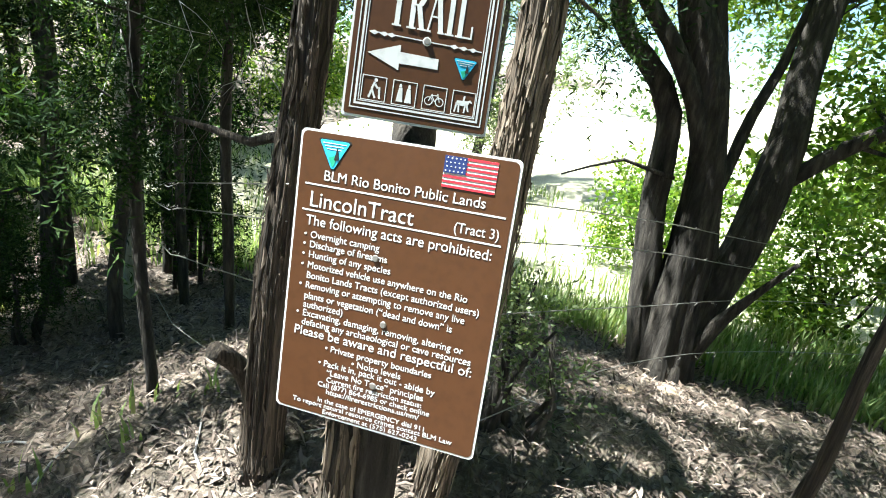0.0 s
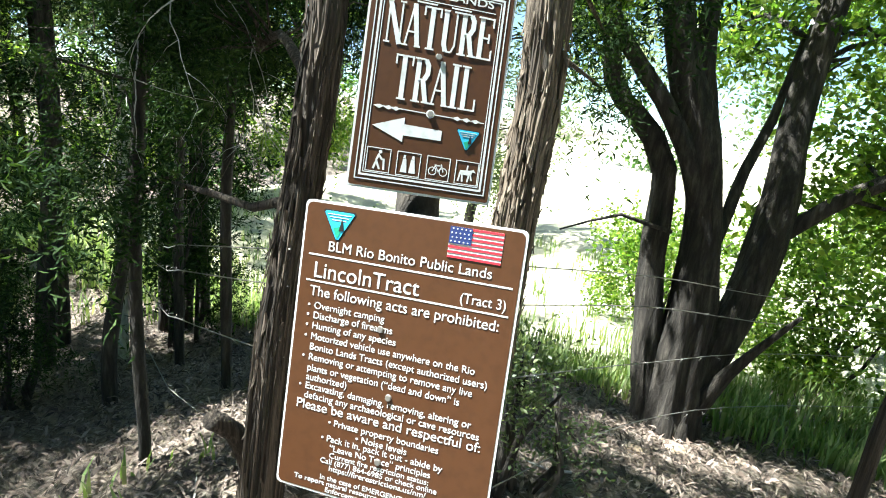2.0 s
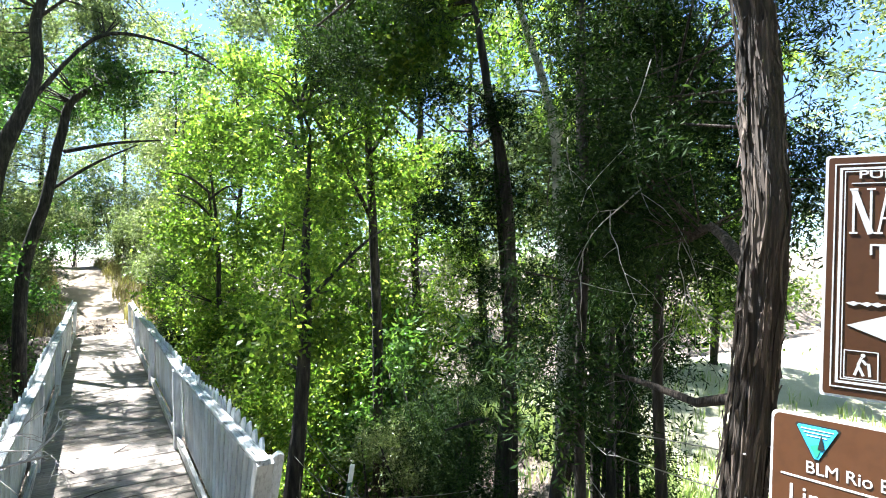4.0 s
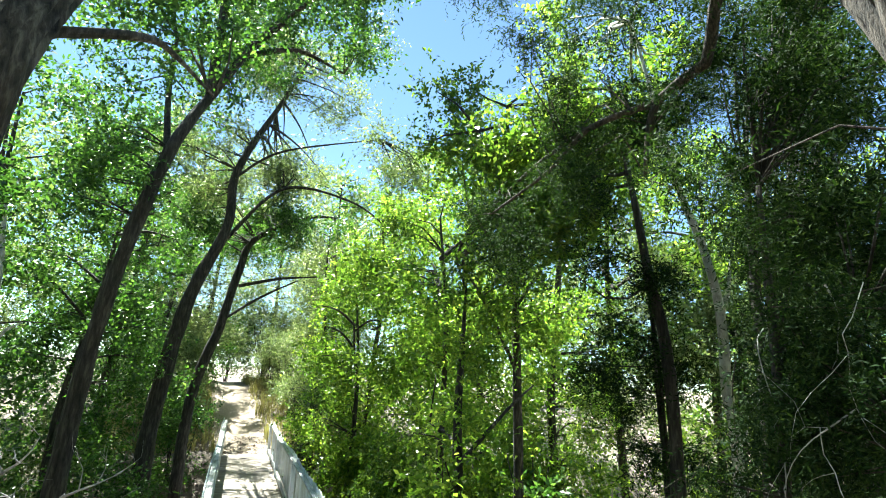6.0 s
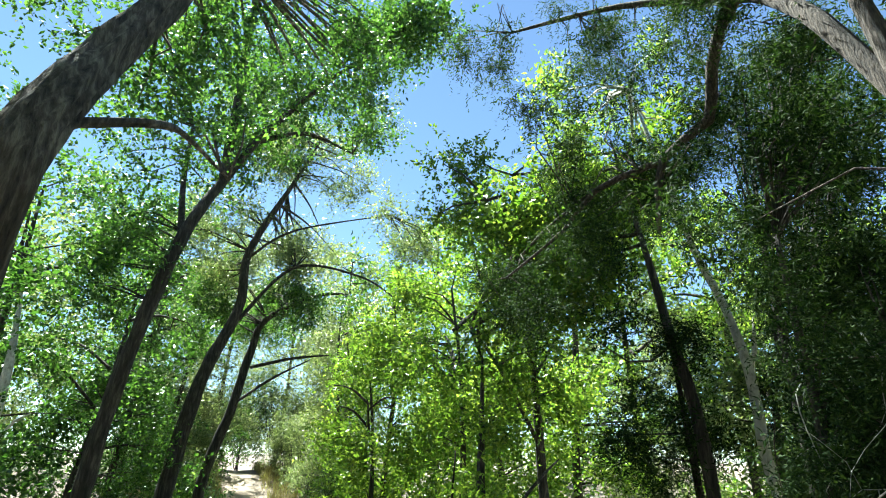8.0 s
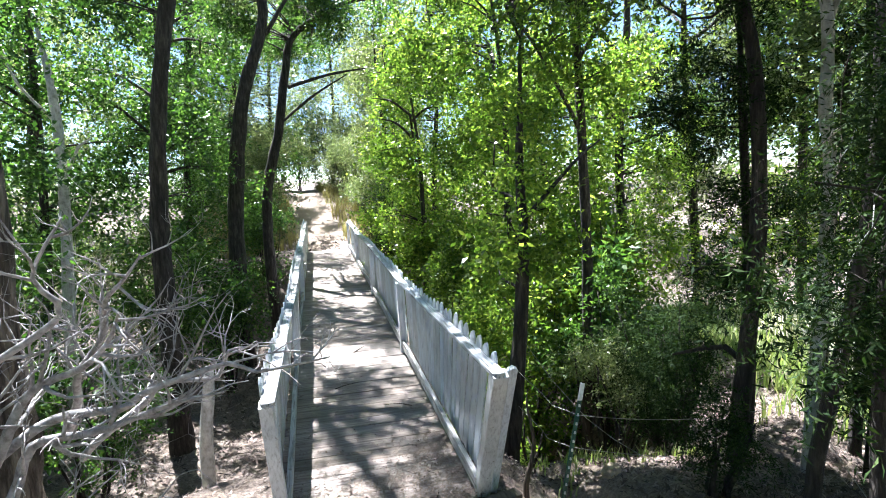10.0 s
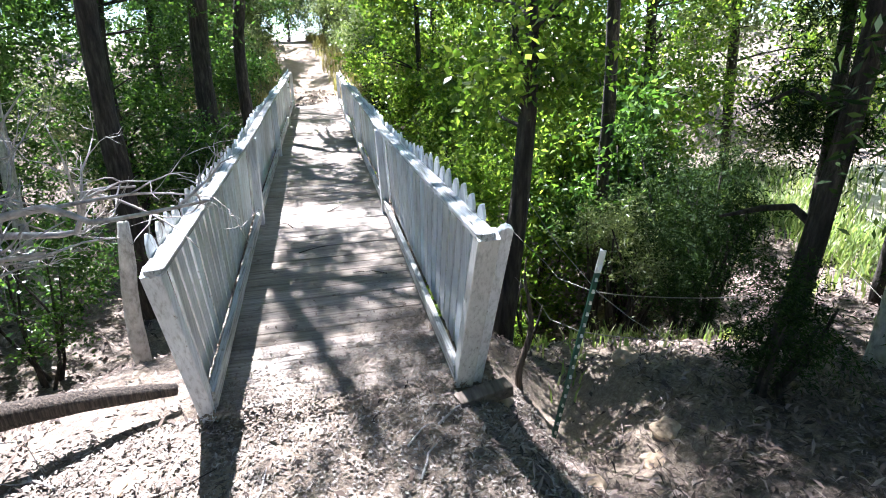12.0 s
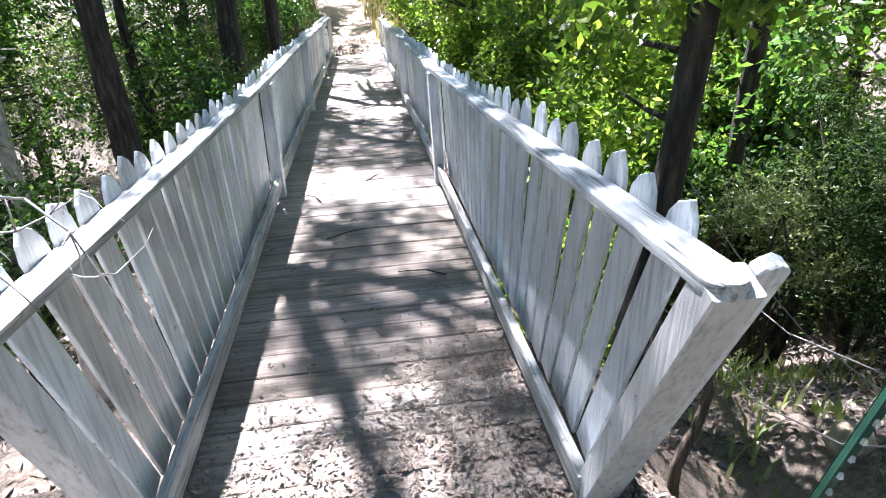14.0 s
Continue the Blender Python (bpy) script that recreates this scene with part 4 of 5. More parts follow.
rt_ = np.random.default_rng(77)
for _ in range(24):
    x = rt_.uniform(1.35, 2.9)
    y, z = -2.35 + 0.75 * (x - 1.35) + rt_.uniform(-0.1, 0.7), rt_.uniform(1.65, 2.8)
    ob = thing("hanging_twig", (x, y, z), "bleached dead twig hanging in the juniper boughs", "twig", "hanging twigs")
    bare = DEAD if rt_.uniform() < 0.6 else CEDAR

    def trail(p, d, n, r):
        pts = [p]
        for k in range(n):
            d = (d + Vector((rt_.normal(0, 0.35), rt_.normal(0, 0.35), -0.25 + rt_.normal(0, 0.2)))).normalized()
            p = p + d * rt_.uniform(0.05, 0.12)
            pts.append(p)
            if r > 0.0018 and rt_.uniform() < 0.4:
                trail(p, (d + Vector(rt_.normal(0, 0.7, 3))).normalized(), 4, r * 0.6)
        g = Geo()
        g.tube(local(ob, pts), [r * (1 - 0.75 * i / n) for i in range(n + 1)], 5, 0.1, step=0.05)
        part("twig", g, bare, ob, smooth=True)

    trail(Vector((x, y, z)), Vector((rt_.normal(0, 0.5), rt_.normal(0, 0.5), -0.7)).normalized(), int(rt_.integers(5, 10)), rt_.uniform(0.002, 0.0034))

# the many-stemmed tree behind the fence
tree("cottonwood_tree", "large dark many-stemmed tree with furrowed bark behind the fence", [
    ([(3.25, -3.93, 0.1), (3.25, -3.93, 0.35), (3.24, -3.9, 1.28), (3.26, -3.77, 1.88), (3.28, -3.55, 2.42), (3.3, -3.3, 3.6), (3.3, -3.1, 5.0)], [0.24, 0.17, 0.098, 0.086, 0.075, 0.055, 0.03]),
    ([(3.25, -3.84, 0.2), (3.27, -3.67, 1.08), (3.28, -3.62, 1.7), (3.29, -3.42, 1.98), (3.28, -3.26, 2.16), (3.21, -3.13, 2.79), (3.1, -2.9, 3.6)], [0.1, 0.072, 0.064, 0.055, 0.05, 0.042, 0.02]),
    ([(3.27, -3.97, 0.35), (3.29, -4.17, 1.06), (3.38, -4.24, 1.64), (3.48, -4.24, 2.0), (3.57, -4.28, 2.53), (3.7, -4.4, 3.6), (3.8, -4.5, 5.0)], [0.12, 0.096, 0.09, 0.082, 0.074, 0.06, 0.03]),
    ([(3.28, -3.86, 1.4), (3.34, -3.82, 1.8), (3.36, -3.78, 2.03), (3.37, -3.69, 2.44), (3.5, -3.7, 3.4)], [0.06, 0.056, 0.052, 0.05, 0.03]),
    ([(3.23, -3.84, 1.5), (3.2, -3.74, 1.75), (3.18, -3.53, 2.07), (3.19, -3.31, 2.32), (3.2, -3.0, 2.8)], [0.06, 0.05, 0.045, 0.04, 0.02]),
    ([(3.37, -4.22, 1.38), (3.37, -4.3, 1.46), (3.32, -4.44, 1.62), (3.24, -4.68, 1.83), (3.1, -5.2, 2.1)], [0.05, 0.045, 0.04, 0.035, 0.02]),
    ([(3.2, -4.05, 0.4), (3.14, -4.16, 0.68), (3.07, -4.24, 0.86), (2.93, -4.35, 1.12)], [0.06, 0.035, 0.022, 0.01]),
    ([(3.26, -3.93, 1.25), (3.33, -3.98, 1.4), (3.42, -4.04, 1.76), (3.51, -4.13, 2.04), (3.6, -4.2, 2.5)], [0.035, 0.032, 0.03, 0.026, 0.012]),
    ([(3.24, -3.72, 1.38), (3.16, -3.6, 1.41), (3.09, -3.44, 1.45), (2.98, -3.14, 1.33)], [0.014, 0.011, 0.009, 0.004]),
# The last crown is out of view, added to keep sun off these stems
], BARK, "bright", [((3.4, -3.0, 2.9), (0.6, 0.5, 0.6), 12), ((3.9, -4.0, 3.0), (0.8, 1.0, 0.8), 20), ((3.9, -5.1, 2.2), (0.6, 0.6, 0.8), 14), ((3.6, -4.7, 1.6), (0.3, 0.5, 0.4), 6), ((3.5, -3.8, 4.6), (1.6, 1.8, 0.9), 36), ((3.0, -2.6, 4.1), (0.6, 0.6, 0.5), 16)],
    0.62, 36, 0.2, low=0.6)
tree("sapling", "bare leaning grey sapling in the leaf litter", [([(1.83, -4.2, 0.3), (1.79, -4.25, 0.75), (1.79, -4.25, 1.08), (1.78, -4.26, 1.32), (1.8, -4.35, 1.8)], [0.03, 0.025, 0.022, 0.018, 0.008])], CEDAR, "fine", [], 0.5, 9, 0.1)

# ---- barbed-wire fence ----
fence = thing("wire_fence", (1.31, -2.56, h1(1.31, -2.56)), "four rusty strands of barbed wire strung past the junipers", "fence")
for i, (za, zb, zc) in enumerate(((1.44, 1.27, 1.10), (1.33, 1.13, 0.95), (1.11, 0.86, 0.78), (0.74, 0.55, 0.45))):
    for pts in ([(1.38, -3.17, za + 0.06), (2.57, -3.69, zb), (3.4, -4.5, zc), (4.6, -6.4, zc - 0.1)],
                [(1.29, -2.55, za), (1.8, -1.7, za - 0.25), (2.2, -1.2, za - 0.42), (3.6, 0.6, za - 0.75)], [(1.36, -2.53, za + 0.01), (1.38, -3.17, za + 0.06)]):
        g = Geo()
        pts = local(fence, pts)
        g.tube(pts, [0.0022] * len(pts), 5, step=0.25)
        for a, b in zip(pts[:-1], pts[1:]):
            k = int((Vector(b) - Vector(a)).length / 0.13)
            for j in range(k):
                c = Vector(a).lerp(Vector(b), (j + 0.5) / k)
                for _ in range(2):
                    e = Vector(RNG.normal(size=3)).normalized() * 0.013
                    g.tube([c - e, c + e], [0.001, 0.0006], 4)
        part("strand", g, STEEL, fence, smooth=True)

# ---- bank beside the bridge ----
tp = thing("steel_post", (1.01, -0.23, -0.25), "leaning green steel fence post with a white tip", "post")
g = Geo()
a, b = Vector((0, 0, -0.1)), Vector((0.127, -0.125, 1.0))
tp_d = (b - a).normalized()
for off, w, t, ax in (((0, 0, 0), 0.026, 0.004, (1, 0, 0)), ((0, 0.012, 0), 0.004, 0.022, (1, 0, 0))):
    q = board(a + Vector(off), a + Vector(off) + tp_d * 1.005, w, t, ax)
    n0 = len(g.v)
    g.v += q.v
    g.f += [tuple(n0 + i for i in f) for f in q.f]
part("stem", g, POSTGREEN, tp)
g = Geo()
for off, w, t, ax in (((0, 0, 0), 0.029, 0.0055, (1, 0, 0)), ((0, 0.012, 0), 0.0055, 0.023, (1, 0, 0))):
    q = board(a + Vector(off) + tp_d * 1.006, a + Vector(off) + tp_d * 1.11, w, t, ax)
    n0 = len(g.v)
    g.v += q.v
    g.f += [tuple(n0 + i for i in f) for f in q.f]
part("tip", g, POSTWHITE, tp, "white painted tip")
for i in range(17):
    g = Geo()
    c = a + tp_d * (0.12 + 0.057 * i)
    g.quad_box(c + Vector((0, -0.006, 0)), (0.012, 0.009, 0.016), None, 0.6)
    part("stud", g, POSTWHITE, tp)
stick = thing("dead_stick", (0.95, 0.05, h1(0.95, 0.05)), "crooked brown dead stick standing in the soil by the bridge", "stick")
g = Geo()
g.tube(local(stick, [(0.96, 0.07, -0.3), (0.95, 0.08, -0.08), (0.99, 0.08, 0.06), (1.01, 0.08, 0.2), (0.985, 0.08, 0.36), (0.965, 0.08, 0.46), (0.98, 0.1, 0.56)]), [0.02, 0.019, 0.016, 0.014, 0.009, 0.006, 0.003], 8, 0.2, 0.1, 0.05)
part("stick", g, TANBARK, stick, smooth=True)
lf = thing("loose_wire_fence", (1.06, 0.6, -0.4), "sagging strands of barbed wire from the bridge to the steel post", "fence")
for p0, p1, p2 in (((1.1, 0.68, 0.5), (1.15, -0.27, 0.52), (3.4, 0.35, 0.05)), ((1.12, 0.68, 0.2), (1.11, -0.26, 0.32), (3.4, 0.4, -0.35)), ((1.15, 0.68, 0.75), (1.5, 0.3, 0.2), (1.9, -0.5, 0.12))):
    g = Geo()
    g.tube(local(lf, [p0, Vector(p0).lerp(Vector(p1), 0.5) - Vector((0, 0, 0.04)), p1, Vector(p1).lerp(Vector(p2), 0.5) - Vector((0, 0, 0.08)), p2]), [0.0022] * 5, 5, step=0.2)
    part("strand", g, STEEL, lf, smooth=True)
tree("box_elder_tree", "slim dark tree growing against the end of the bridge", [
    ([(1.06, 0.72, -0.45), (1.1, 0.7, 0.1), (1.14, 0.69, 0.52), (1.18, 0.67, 1.2), (1.22, 0.75, 1.5), (1.28, 0.95, 1.9), (1.35, 1.1, 2.5), (1.4, 1.2, 3.0)], [0.07, 0.062, 0.06, 0.05, 0.042, 0.033, 0.022, 0.008]),
    ([(1.18, 0.67, 1.3), (1.35, 1.2, 1.7), (1.3, 1.7, 1.8)], [0.02, 0.014, 0.006]),
    ([(1.2, 0.68, 1.6), (1.7, 0.9, 2.0), (2.1, 1.2, 2.2)], [0.02, 0.014, 0.006]),
], BARK, "bright", [((1.3, 1.6, 0.75), (0.32, 0.45, 0.45), 10), ((1.25, 0.85, 1.5), (0.25, 0.25, 0.45), 7), ((1.5, 1.9, 1.7), (0.4, 0.4, 0.5), 3), ((1.4, 1.05, 2.7), (0.4, 0.4, 0.45), 6)], 0.55, 12, 0.12, share=0.3)
tree("box_elder_tree", "leafy bright-green tree rising from the thicket by the gully", [
    ([(2.55, 2.3, -0.8), (2.5, 2.2, 1.0), (2.35, 2.05, 2.6), (2.2, 1.9, 3.8), (2.0, 1.75, 5.2)], [0.06, 0.055, 0.045, 0.03, 0.01]),
    ([(2.4, 2.1, 2.3), (1.9, 1.9, 3.0), (1.5, 1.75, 3.4)], [0.025, 0.018, 0.006]),
    ([(2.25, 1.95, 3.4), (1.8, 1.5, 4.2), (1.5, 1.3, 4.6)], [0.022, 0.016, 0.006]),
    ([(2.3, 2.0, 3.0), (2.8, 1.9, 3.8), (3.1, 1.7, 4.3)], [0.022, 0.016, 0.006]),
], BARK, "bright", [((1.8, 1.7, 4.9), (0.8, 0.7, 0.6), 17), ((2.4, 1.6, 4.2), (0.8, 0.6, 0.5), 12), ((2.2, 1.9, 3.0), (0.7, 0.6, 0.6), 14), ((2.9, 1.6, 5.2), (0.7, 0.6, 0.6), 10), ((1.9, 0.75, 3.6), (0.7, 0.5, 0.35), 24), ((2.0, 0.95, 4.7), (0.7, 0.6, 0.4), 14), ((2.8, 0.7, 4.4), (0.6, 0.5, 0.4), 12), ((1.6, 0.7, 3.95), (0.45, 0.4, 0.3), 5)], 0.58, 10, 0.1, share=0.6)
tree("locust_tree", "dark slim trunk at the edge of the sunny meadow", [([(3.5, 0.3, -0.6), (3.45, 0.25, 0.2), (3.4, 0.2, 1.2), (3.5, 0.2, 2.6)], [0.06, 0.055, 0.05, 0.025])], BARK, "olive", [((3.6, 0.3, 2.6), (0.7, 0.7, 0.6), 12)], 0.6, 9, 0.1)
tree("juniper_tree", "dark bushy juniper leaning out at the edge of the mound", [
    ([(2.85, 0.3, -0.3), (2.8, 0.25, 0.8), (2.7, 0.25, 2.0), (2.6, 0.25, 3.2)], [0.045, 0.04, 0.03, 0.012])],
    BARK, "juniper", [((2.6, 0.1, 1.5), (0.4, 0.35, 0.45), 12), ((2.45, 0.15, 2.3), (0.5, 0.4, 0.45), 18), ((2.3, 0.2, 3.0), (0.5, 0.4, 0.35), 8)], 0.5, 8, 0.1, group="junipers", share=0.4, twig=0.006)
tree("birch_tree", "pale smooth-barked slender tree, bent and forked", [
    ([(2.8, -0.3, 0.1), (2.89, -0.26, 1.79), (2.86, -0.23, 2.25), (2.853, -0.22, 2.8), (2.79, -0.15, 3.3), (2.62, -0.13, 3.7), (2.46, -0.1, 4.32), (2.3, 0.0, 5.2)], [0.046, 0.042, 0.039, 0.036, 0.031, 0.027, 0.021, 0.008]),
    ([(2.853, -0.22, 2.77), (2.915, -0.24, 2.96), (2.94, -0.25, 3.2)], [0.024, 0.018, 0.005]),
], PALE, "bright", [((2.6, 0.8, 5.5), (0.9, 0.9, 0.7), 12)], 0.62, 10)
tree("locust_tree", "dark leaning tree on the gully bank with a crooked side limb", [
    ([(2.4, -0.1, 0.0), (2.46, -0.11, 0.8), (2.5, -0.12, 1.65), (2.45, -0.1, 2.53), (2.385, -0.04, 2.98), (2.33, 0.0, 3.41), (2.28, 0.08, 3.98), (2.2, 0.2, 4.8)], [0.06, 0.055, 0.05, 0.04, 0.035, 0.03, 0.022, 0.008]),
    ([(2.38, -0.03, 2.99), (2.22, 0.02, 2.87), (2.05, 0.05, 2.86), (1.78, 0.08, 3.03)], [0.011, 0.009, 0.007, 0.003]),
    ([(2.46, -0.1, 0.62), (2.38, 0.0, 0.72), (2.28, 0.08, 0.7), (2.1, 0.18, 0.64)], [0.024, 0.02, 0.017, 0.007]),
    ([(2.48, -0.11, 1.2), (2.3, 0.05, 1.3), (2.15, 0.15, 1.2)], [0.016, 0.012, 0.005]),
    ([(2.47, -0.11, 1.0), (2.6, 0.1, 1.25), (2.75, 0.25, 1.2)], [0.016, 0.012, 0.005]),
], BARK, "bright", [((2.2, 0.9, 4.3), (0.7, 0.7, 0.7), 14)], 0.62, 12, 0.12)

# ---- the near left bank ----
tree("cottonwood_tree", "large leaning tree with furrowed grey-brown bark over the path", [
    ([(-1.95, -0.05, 0.1), (-1.9, -0.07, 1.23), (-1.88, -0.1, 2.2), (-1.82, -0.23, 3.41), (-1.75, -0.01, 4.09), (-1.68, 0.23, 4.61), (-1.5, 0.49, 5.32), (-1.2, 0.9, 6.5)], [0.2, 0.16, 0.15, 0.15, 0.14, 0.13, 0.12, 0.07]),
    ([(-1.78, 0.0, 3.9), (-1.68, 0.12, 4.05), (-1.31, 0.44, 4.32), (-1.18, 0.77, 4.43), (-0.9, 1.22, 4.36)], [0.04, 0.035, 0.028, 0.02, 0.008]),
    ([(-1.85, -0.15, 3.1), (-2.1, -0.2, 4.0), (-2.2, -0.3, 5.2)], [0.1, 0.08, 0.05]),
], FURROW, "deep", [((-1.2, 1.4, 5.4), (0.7, 0.7, 0.6), 10), ((-0.8, 2.0, 6.7), (1.6, 1.5, 0.8), 30), ((0.2, 3.6, 7.6), (1.2, 1.0, 0.6), 14), ((-2.4, 1.2, 6.0), (1.2, 1.2, 1.0), 18)], 0.62, 40, 0.24, low=0.6)

# ---- across the gully and along the far path ----
tree("elm_tree", "tall dark tree leaning over the gully", [
    ([(-2.25, 4.6, -0.6), (-2.25, 4.62, 1.12), (-2.17, 4.63, 2.41), (-1.95, 4.55, 3.8), (-1.65, 4.55, 5.11), (-1.29, 4.79, 6.09), (-0.85, 5.03, 7.12), (-0.3, 5.3, 8.2)], [0.14, 0.11, 0.095, 0.09, 0.08, 0.065, 0.05, 0.02]),
    # Upright limb above view, added so its shadow crosses the deck
    ([(-1.33, 4.75, 6.0), (-1.33, 4.82, 7.8), (-1.38, 4.95, 10.2)], [0.07, 0.065, 0.03]),
    ([(-1.7, 4.55, 4.9), (-1.9, 5.0, 6.0), (-2.0, 5.4, 7.2)], [0.05, 0.04, 0.02]),
    ([(-0.95, 5.0, 6.9), (-0.2, 5.0, 7.2), (0.6, 5.2, 7.1)], [0.045, 0.035, 0.015]),
    ([(-0.9, 5.0, 7.0), (0.0, 4.3, 7.8), (1.0, 3.5, 8.4)], [0.05, 0.035, 0.012]),
], BARK, "deep", [((0.95, 3.4, 8.4), (0.65, 0.75, 0.5), 20), ((1.2, 3.6, 8.6), (0.7, 0.7, 0.4), 6), ((-0.2, 5.3, 7.6), (1.5, 1.2, 0.9), 20), ((-2.0, 5.4, 7.2), (1.4, 1.2, 1.2), 26), ((-2.3, 4.8, 4.6), (0.8, 0.8, 1.0), 16), ((-0.6, 6.0, 9.2), (1.8, 1.5, 0.9), 18)], 0.75, 12, 0.12)
tree("elm_tree", "dark forked tree arching over the path beyond the bridge", [
    ([(-1.75, 7.75, -1.0), (-1.73, 7.75, 1.31), (-1.44, 7.65, 3.35), (-0.98, 7.63, 4.77), (-0.94, 7.63, 5.93), (-0.27, 7.64, 7.56), (0.2, 7.8, 8.8)], [0.16, 0.14, 0.12, 0.09, 0.075, 0.045, 0.015]),
    ([(-0.95, 7.63, 4.56), (-0.04, 7.63, 5.7), (1.24, 7.01, 5.45), (2.02, 6.34, 4.71)], [0.04, 0.03, 0.02, 0.008]),
    ([(-0.93, 7.63, 5.81), (-0.15, 7.14, 6.29), (1.59, 6.44, 6.61)], [0.03, 0.022, 0.008]),
], BARK, "olive", [((0.2, 8.0, 8.4), (1.7, 1.2, 0.8), 30), ((-0.4, 8.2, 6.0), (0.9, 0.8, 0.5), 14), ((0.3, 10.6, 7.2), (1.2, 1.0, 0.6), 16), ((-1.6, 8.2, 6.4), (0.9, 1.0, 1.4), 24), ((1.7, 6.8, 6.4), (1.0, 0.8, 0.5), 12), ((0.2, 9.5, 10.5), (2.6, 1.5, 0.9), 18)], 0.8, 12, 0.12)
tree("elm_tree", "slim dark tree with level side limbs beyond the bridge", [
    ([(-1.24, 8.85, -1.2), (-1.24, 8.8, 1.45), (-0.89, 8.63, 2.96), (-0.68, 8.64, 4.09), (-0.45, 8.64, 4.83), (0.54, 8.6, 5.43), (1.2, 8.5, 5.5)], [0.12, 0.1, 0.09, 0.08, 0.06, 0.04, 0.015]),
    ([(-0.64, 8.64, 3.81), (0.1, 8.4, 4.0), (0.85, 8.07, 4.08)], [0.04, 0.03, 0.012]),
    ([(-0.85, 8.65, 3.1), (-0.2, 8.5, 3.6), (0.5, 8.3, 4.0)], [0.03, 0.025, 0.01]),
], BARK, "deep", [((0.5, 8.4, 5.2), (0.9, 0.7, 0.45), 14), ((-1.3, 8.9, 5.2), (0.7, 0.8, 0.8), 10), ((-0.6, 10.2, 5.6), (0.9, 1.0, 0.5), 16), ((-0.5, 13.0, 5.6), (1.0, 1.2, 0.6), 16)], 0.7, 10, 0.1)
tree("snag", "pale dead standing trunk on the gully bank", [([(-3.6, 5.0, -0.4), (-3.5, 5.1, 1.5), (-3.45, 5.1, 3.0), (-3.6, 5.2, 4.2)], [0.08, 0.07, 0.055, 0.015]), ([(-3.48, 5.1, 2.0), (-3.2, 5.0, 2.5), (-3.05, 5.0, 2.6)], [0.03, 0.02, 0.006]), ([(-3.45, 5.1, 2.8), (-3.8, 5.0, 3.3), (-3.9, 5.0, 3.7)], [0.025, 0.018, 0.006])], PALE, "olive", [], 0.5, 9)

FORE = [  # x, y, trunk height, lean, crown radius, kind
    # Second and third trees: leaf colour darkened to deep for the shaded left bank
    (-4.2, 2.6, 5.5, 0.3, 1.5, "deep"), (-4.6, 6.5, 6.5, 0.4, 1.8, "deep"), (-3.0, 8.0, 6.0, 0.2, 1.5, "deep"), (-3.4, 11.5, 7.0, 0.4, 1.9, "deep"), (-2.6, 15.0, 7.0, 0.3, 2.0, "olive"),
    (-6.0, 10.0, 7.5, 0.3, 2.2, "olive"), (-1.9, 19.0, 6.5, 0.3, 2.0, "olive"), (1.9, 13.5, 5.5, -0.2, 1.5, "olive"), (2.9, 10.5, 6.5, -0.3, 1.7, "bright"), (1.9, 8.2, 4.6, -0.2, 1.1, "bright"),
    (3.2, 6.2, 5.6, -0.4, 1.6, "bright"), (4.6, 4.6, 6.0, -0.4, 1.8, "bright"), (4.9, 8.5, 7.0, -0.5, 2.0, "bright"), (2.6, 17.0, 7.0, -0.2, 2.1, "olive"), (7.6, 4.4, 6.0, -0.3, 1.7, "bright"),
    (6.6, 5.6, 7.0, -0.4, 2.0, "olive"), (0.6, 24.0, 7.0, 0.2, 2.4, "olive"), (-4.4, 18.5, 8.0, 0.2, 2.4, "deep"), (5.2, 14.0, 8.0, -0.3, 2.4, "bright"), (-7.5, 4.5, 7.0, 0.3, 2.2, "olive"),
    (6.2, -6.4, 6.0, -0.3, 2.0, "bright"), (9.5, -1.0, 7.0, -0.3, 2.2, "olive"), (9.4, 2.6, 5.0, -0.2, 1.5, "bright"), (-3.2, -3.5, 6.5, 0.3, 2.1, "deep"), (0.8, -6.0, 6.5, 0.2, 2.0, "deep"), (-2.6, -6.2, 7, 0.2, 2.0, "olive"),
    # With the last three above, unseen trees added to block skylight and deepen shade
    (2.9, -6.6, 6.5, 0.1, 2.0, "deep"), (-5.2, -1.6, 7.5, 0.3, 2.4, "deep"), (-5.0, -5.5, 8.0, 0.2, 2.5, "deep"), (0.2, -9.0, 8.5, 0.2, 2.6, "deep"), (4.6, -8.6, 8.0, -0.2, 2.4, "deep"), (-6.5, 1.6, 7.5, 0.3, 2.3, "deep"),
]
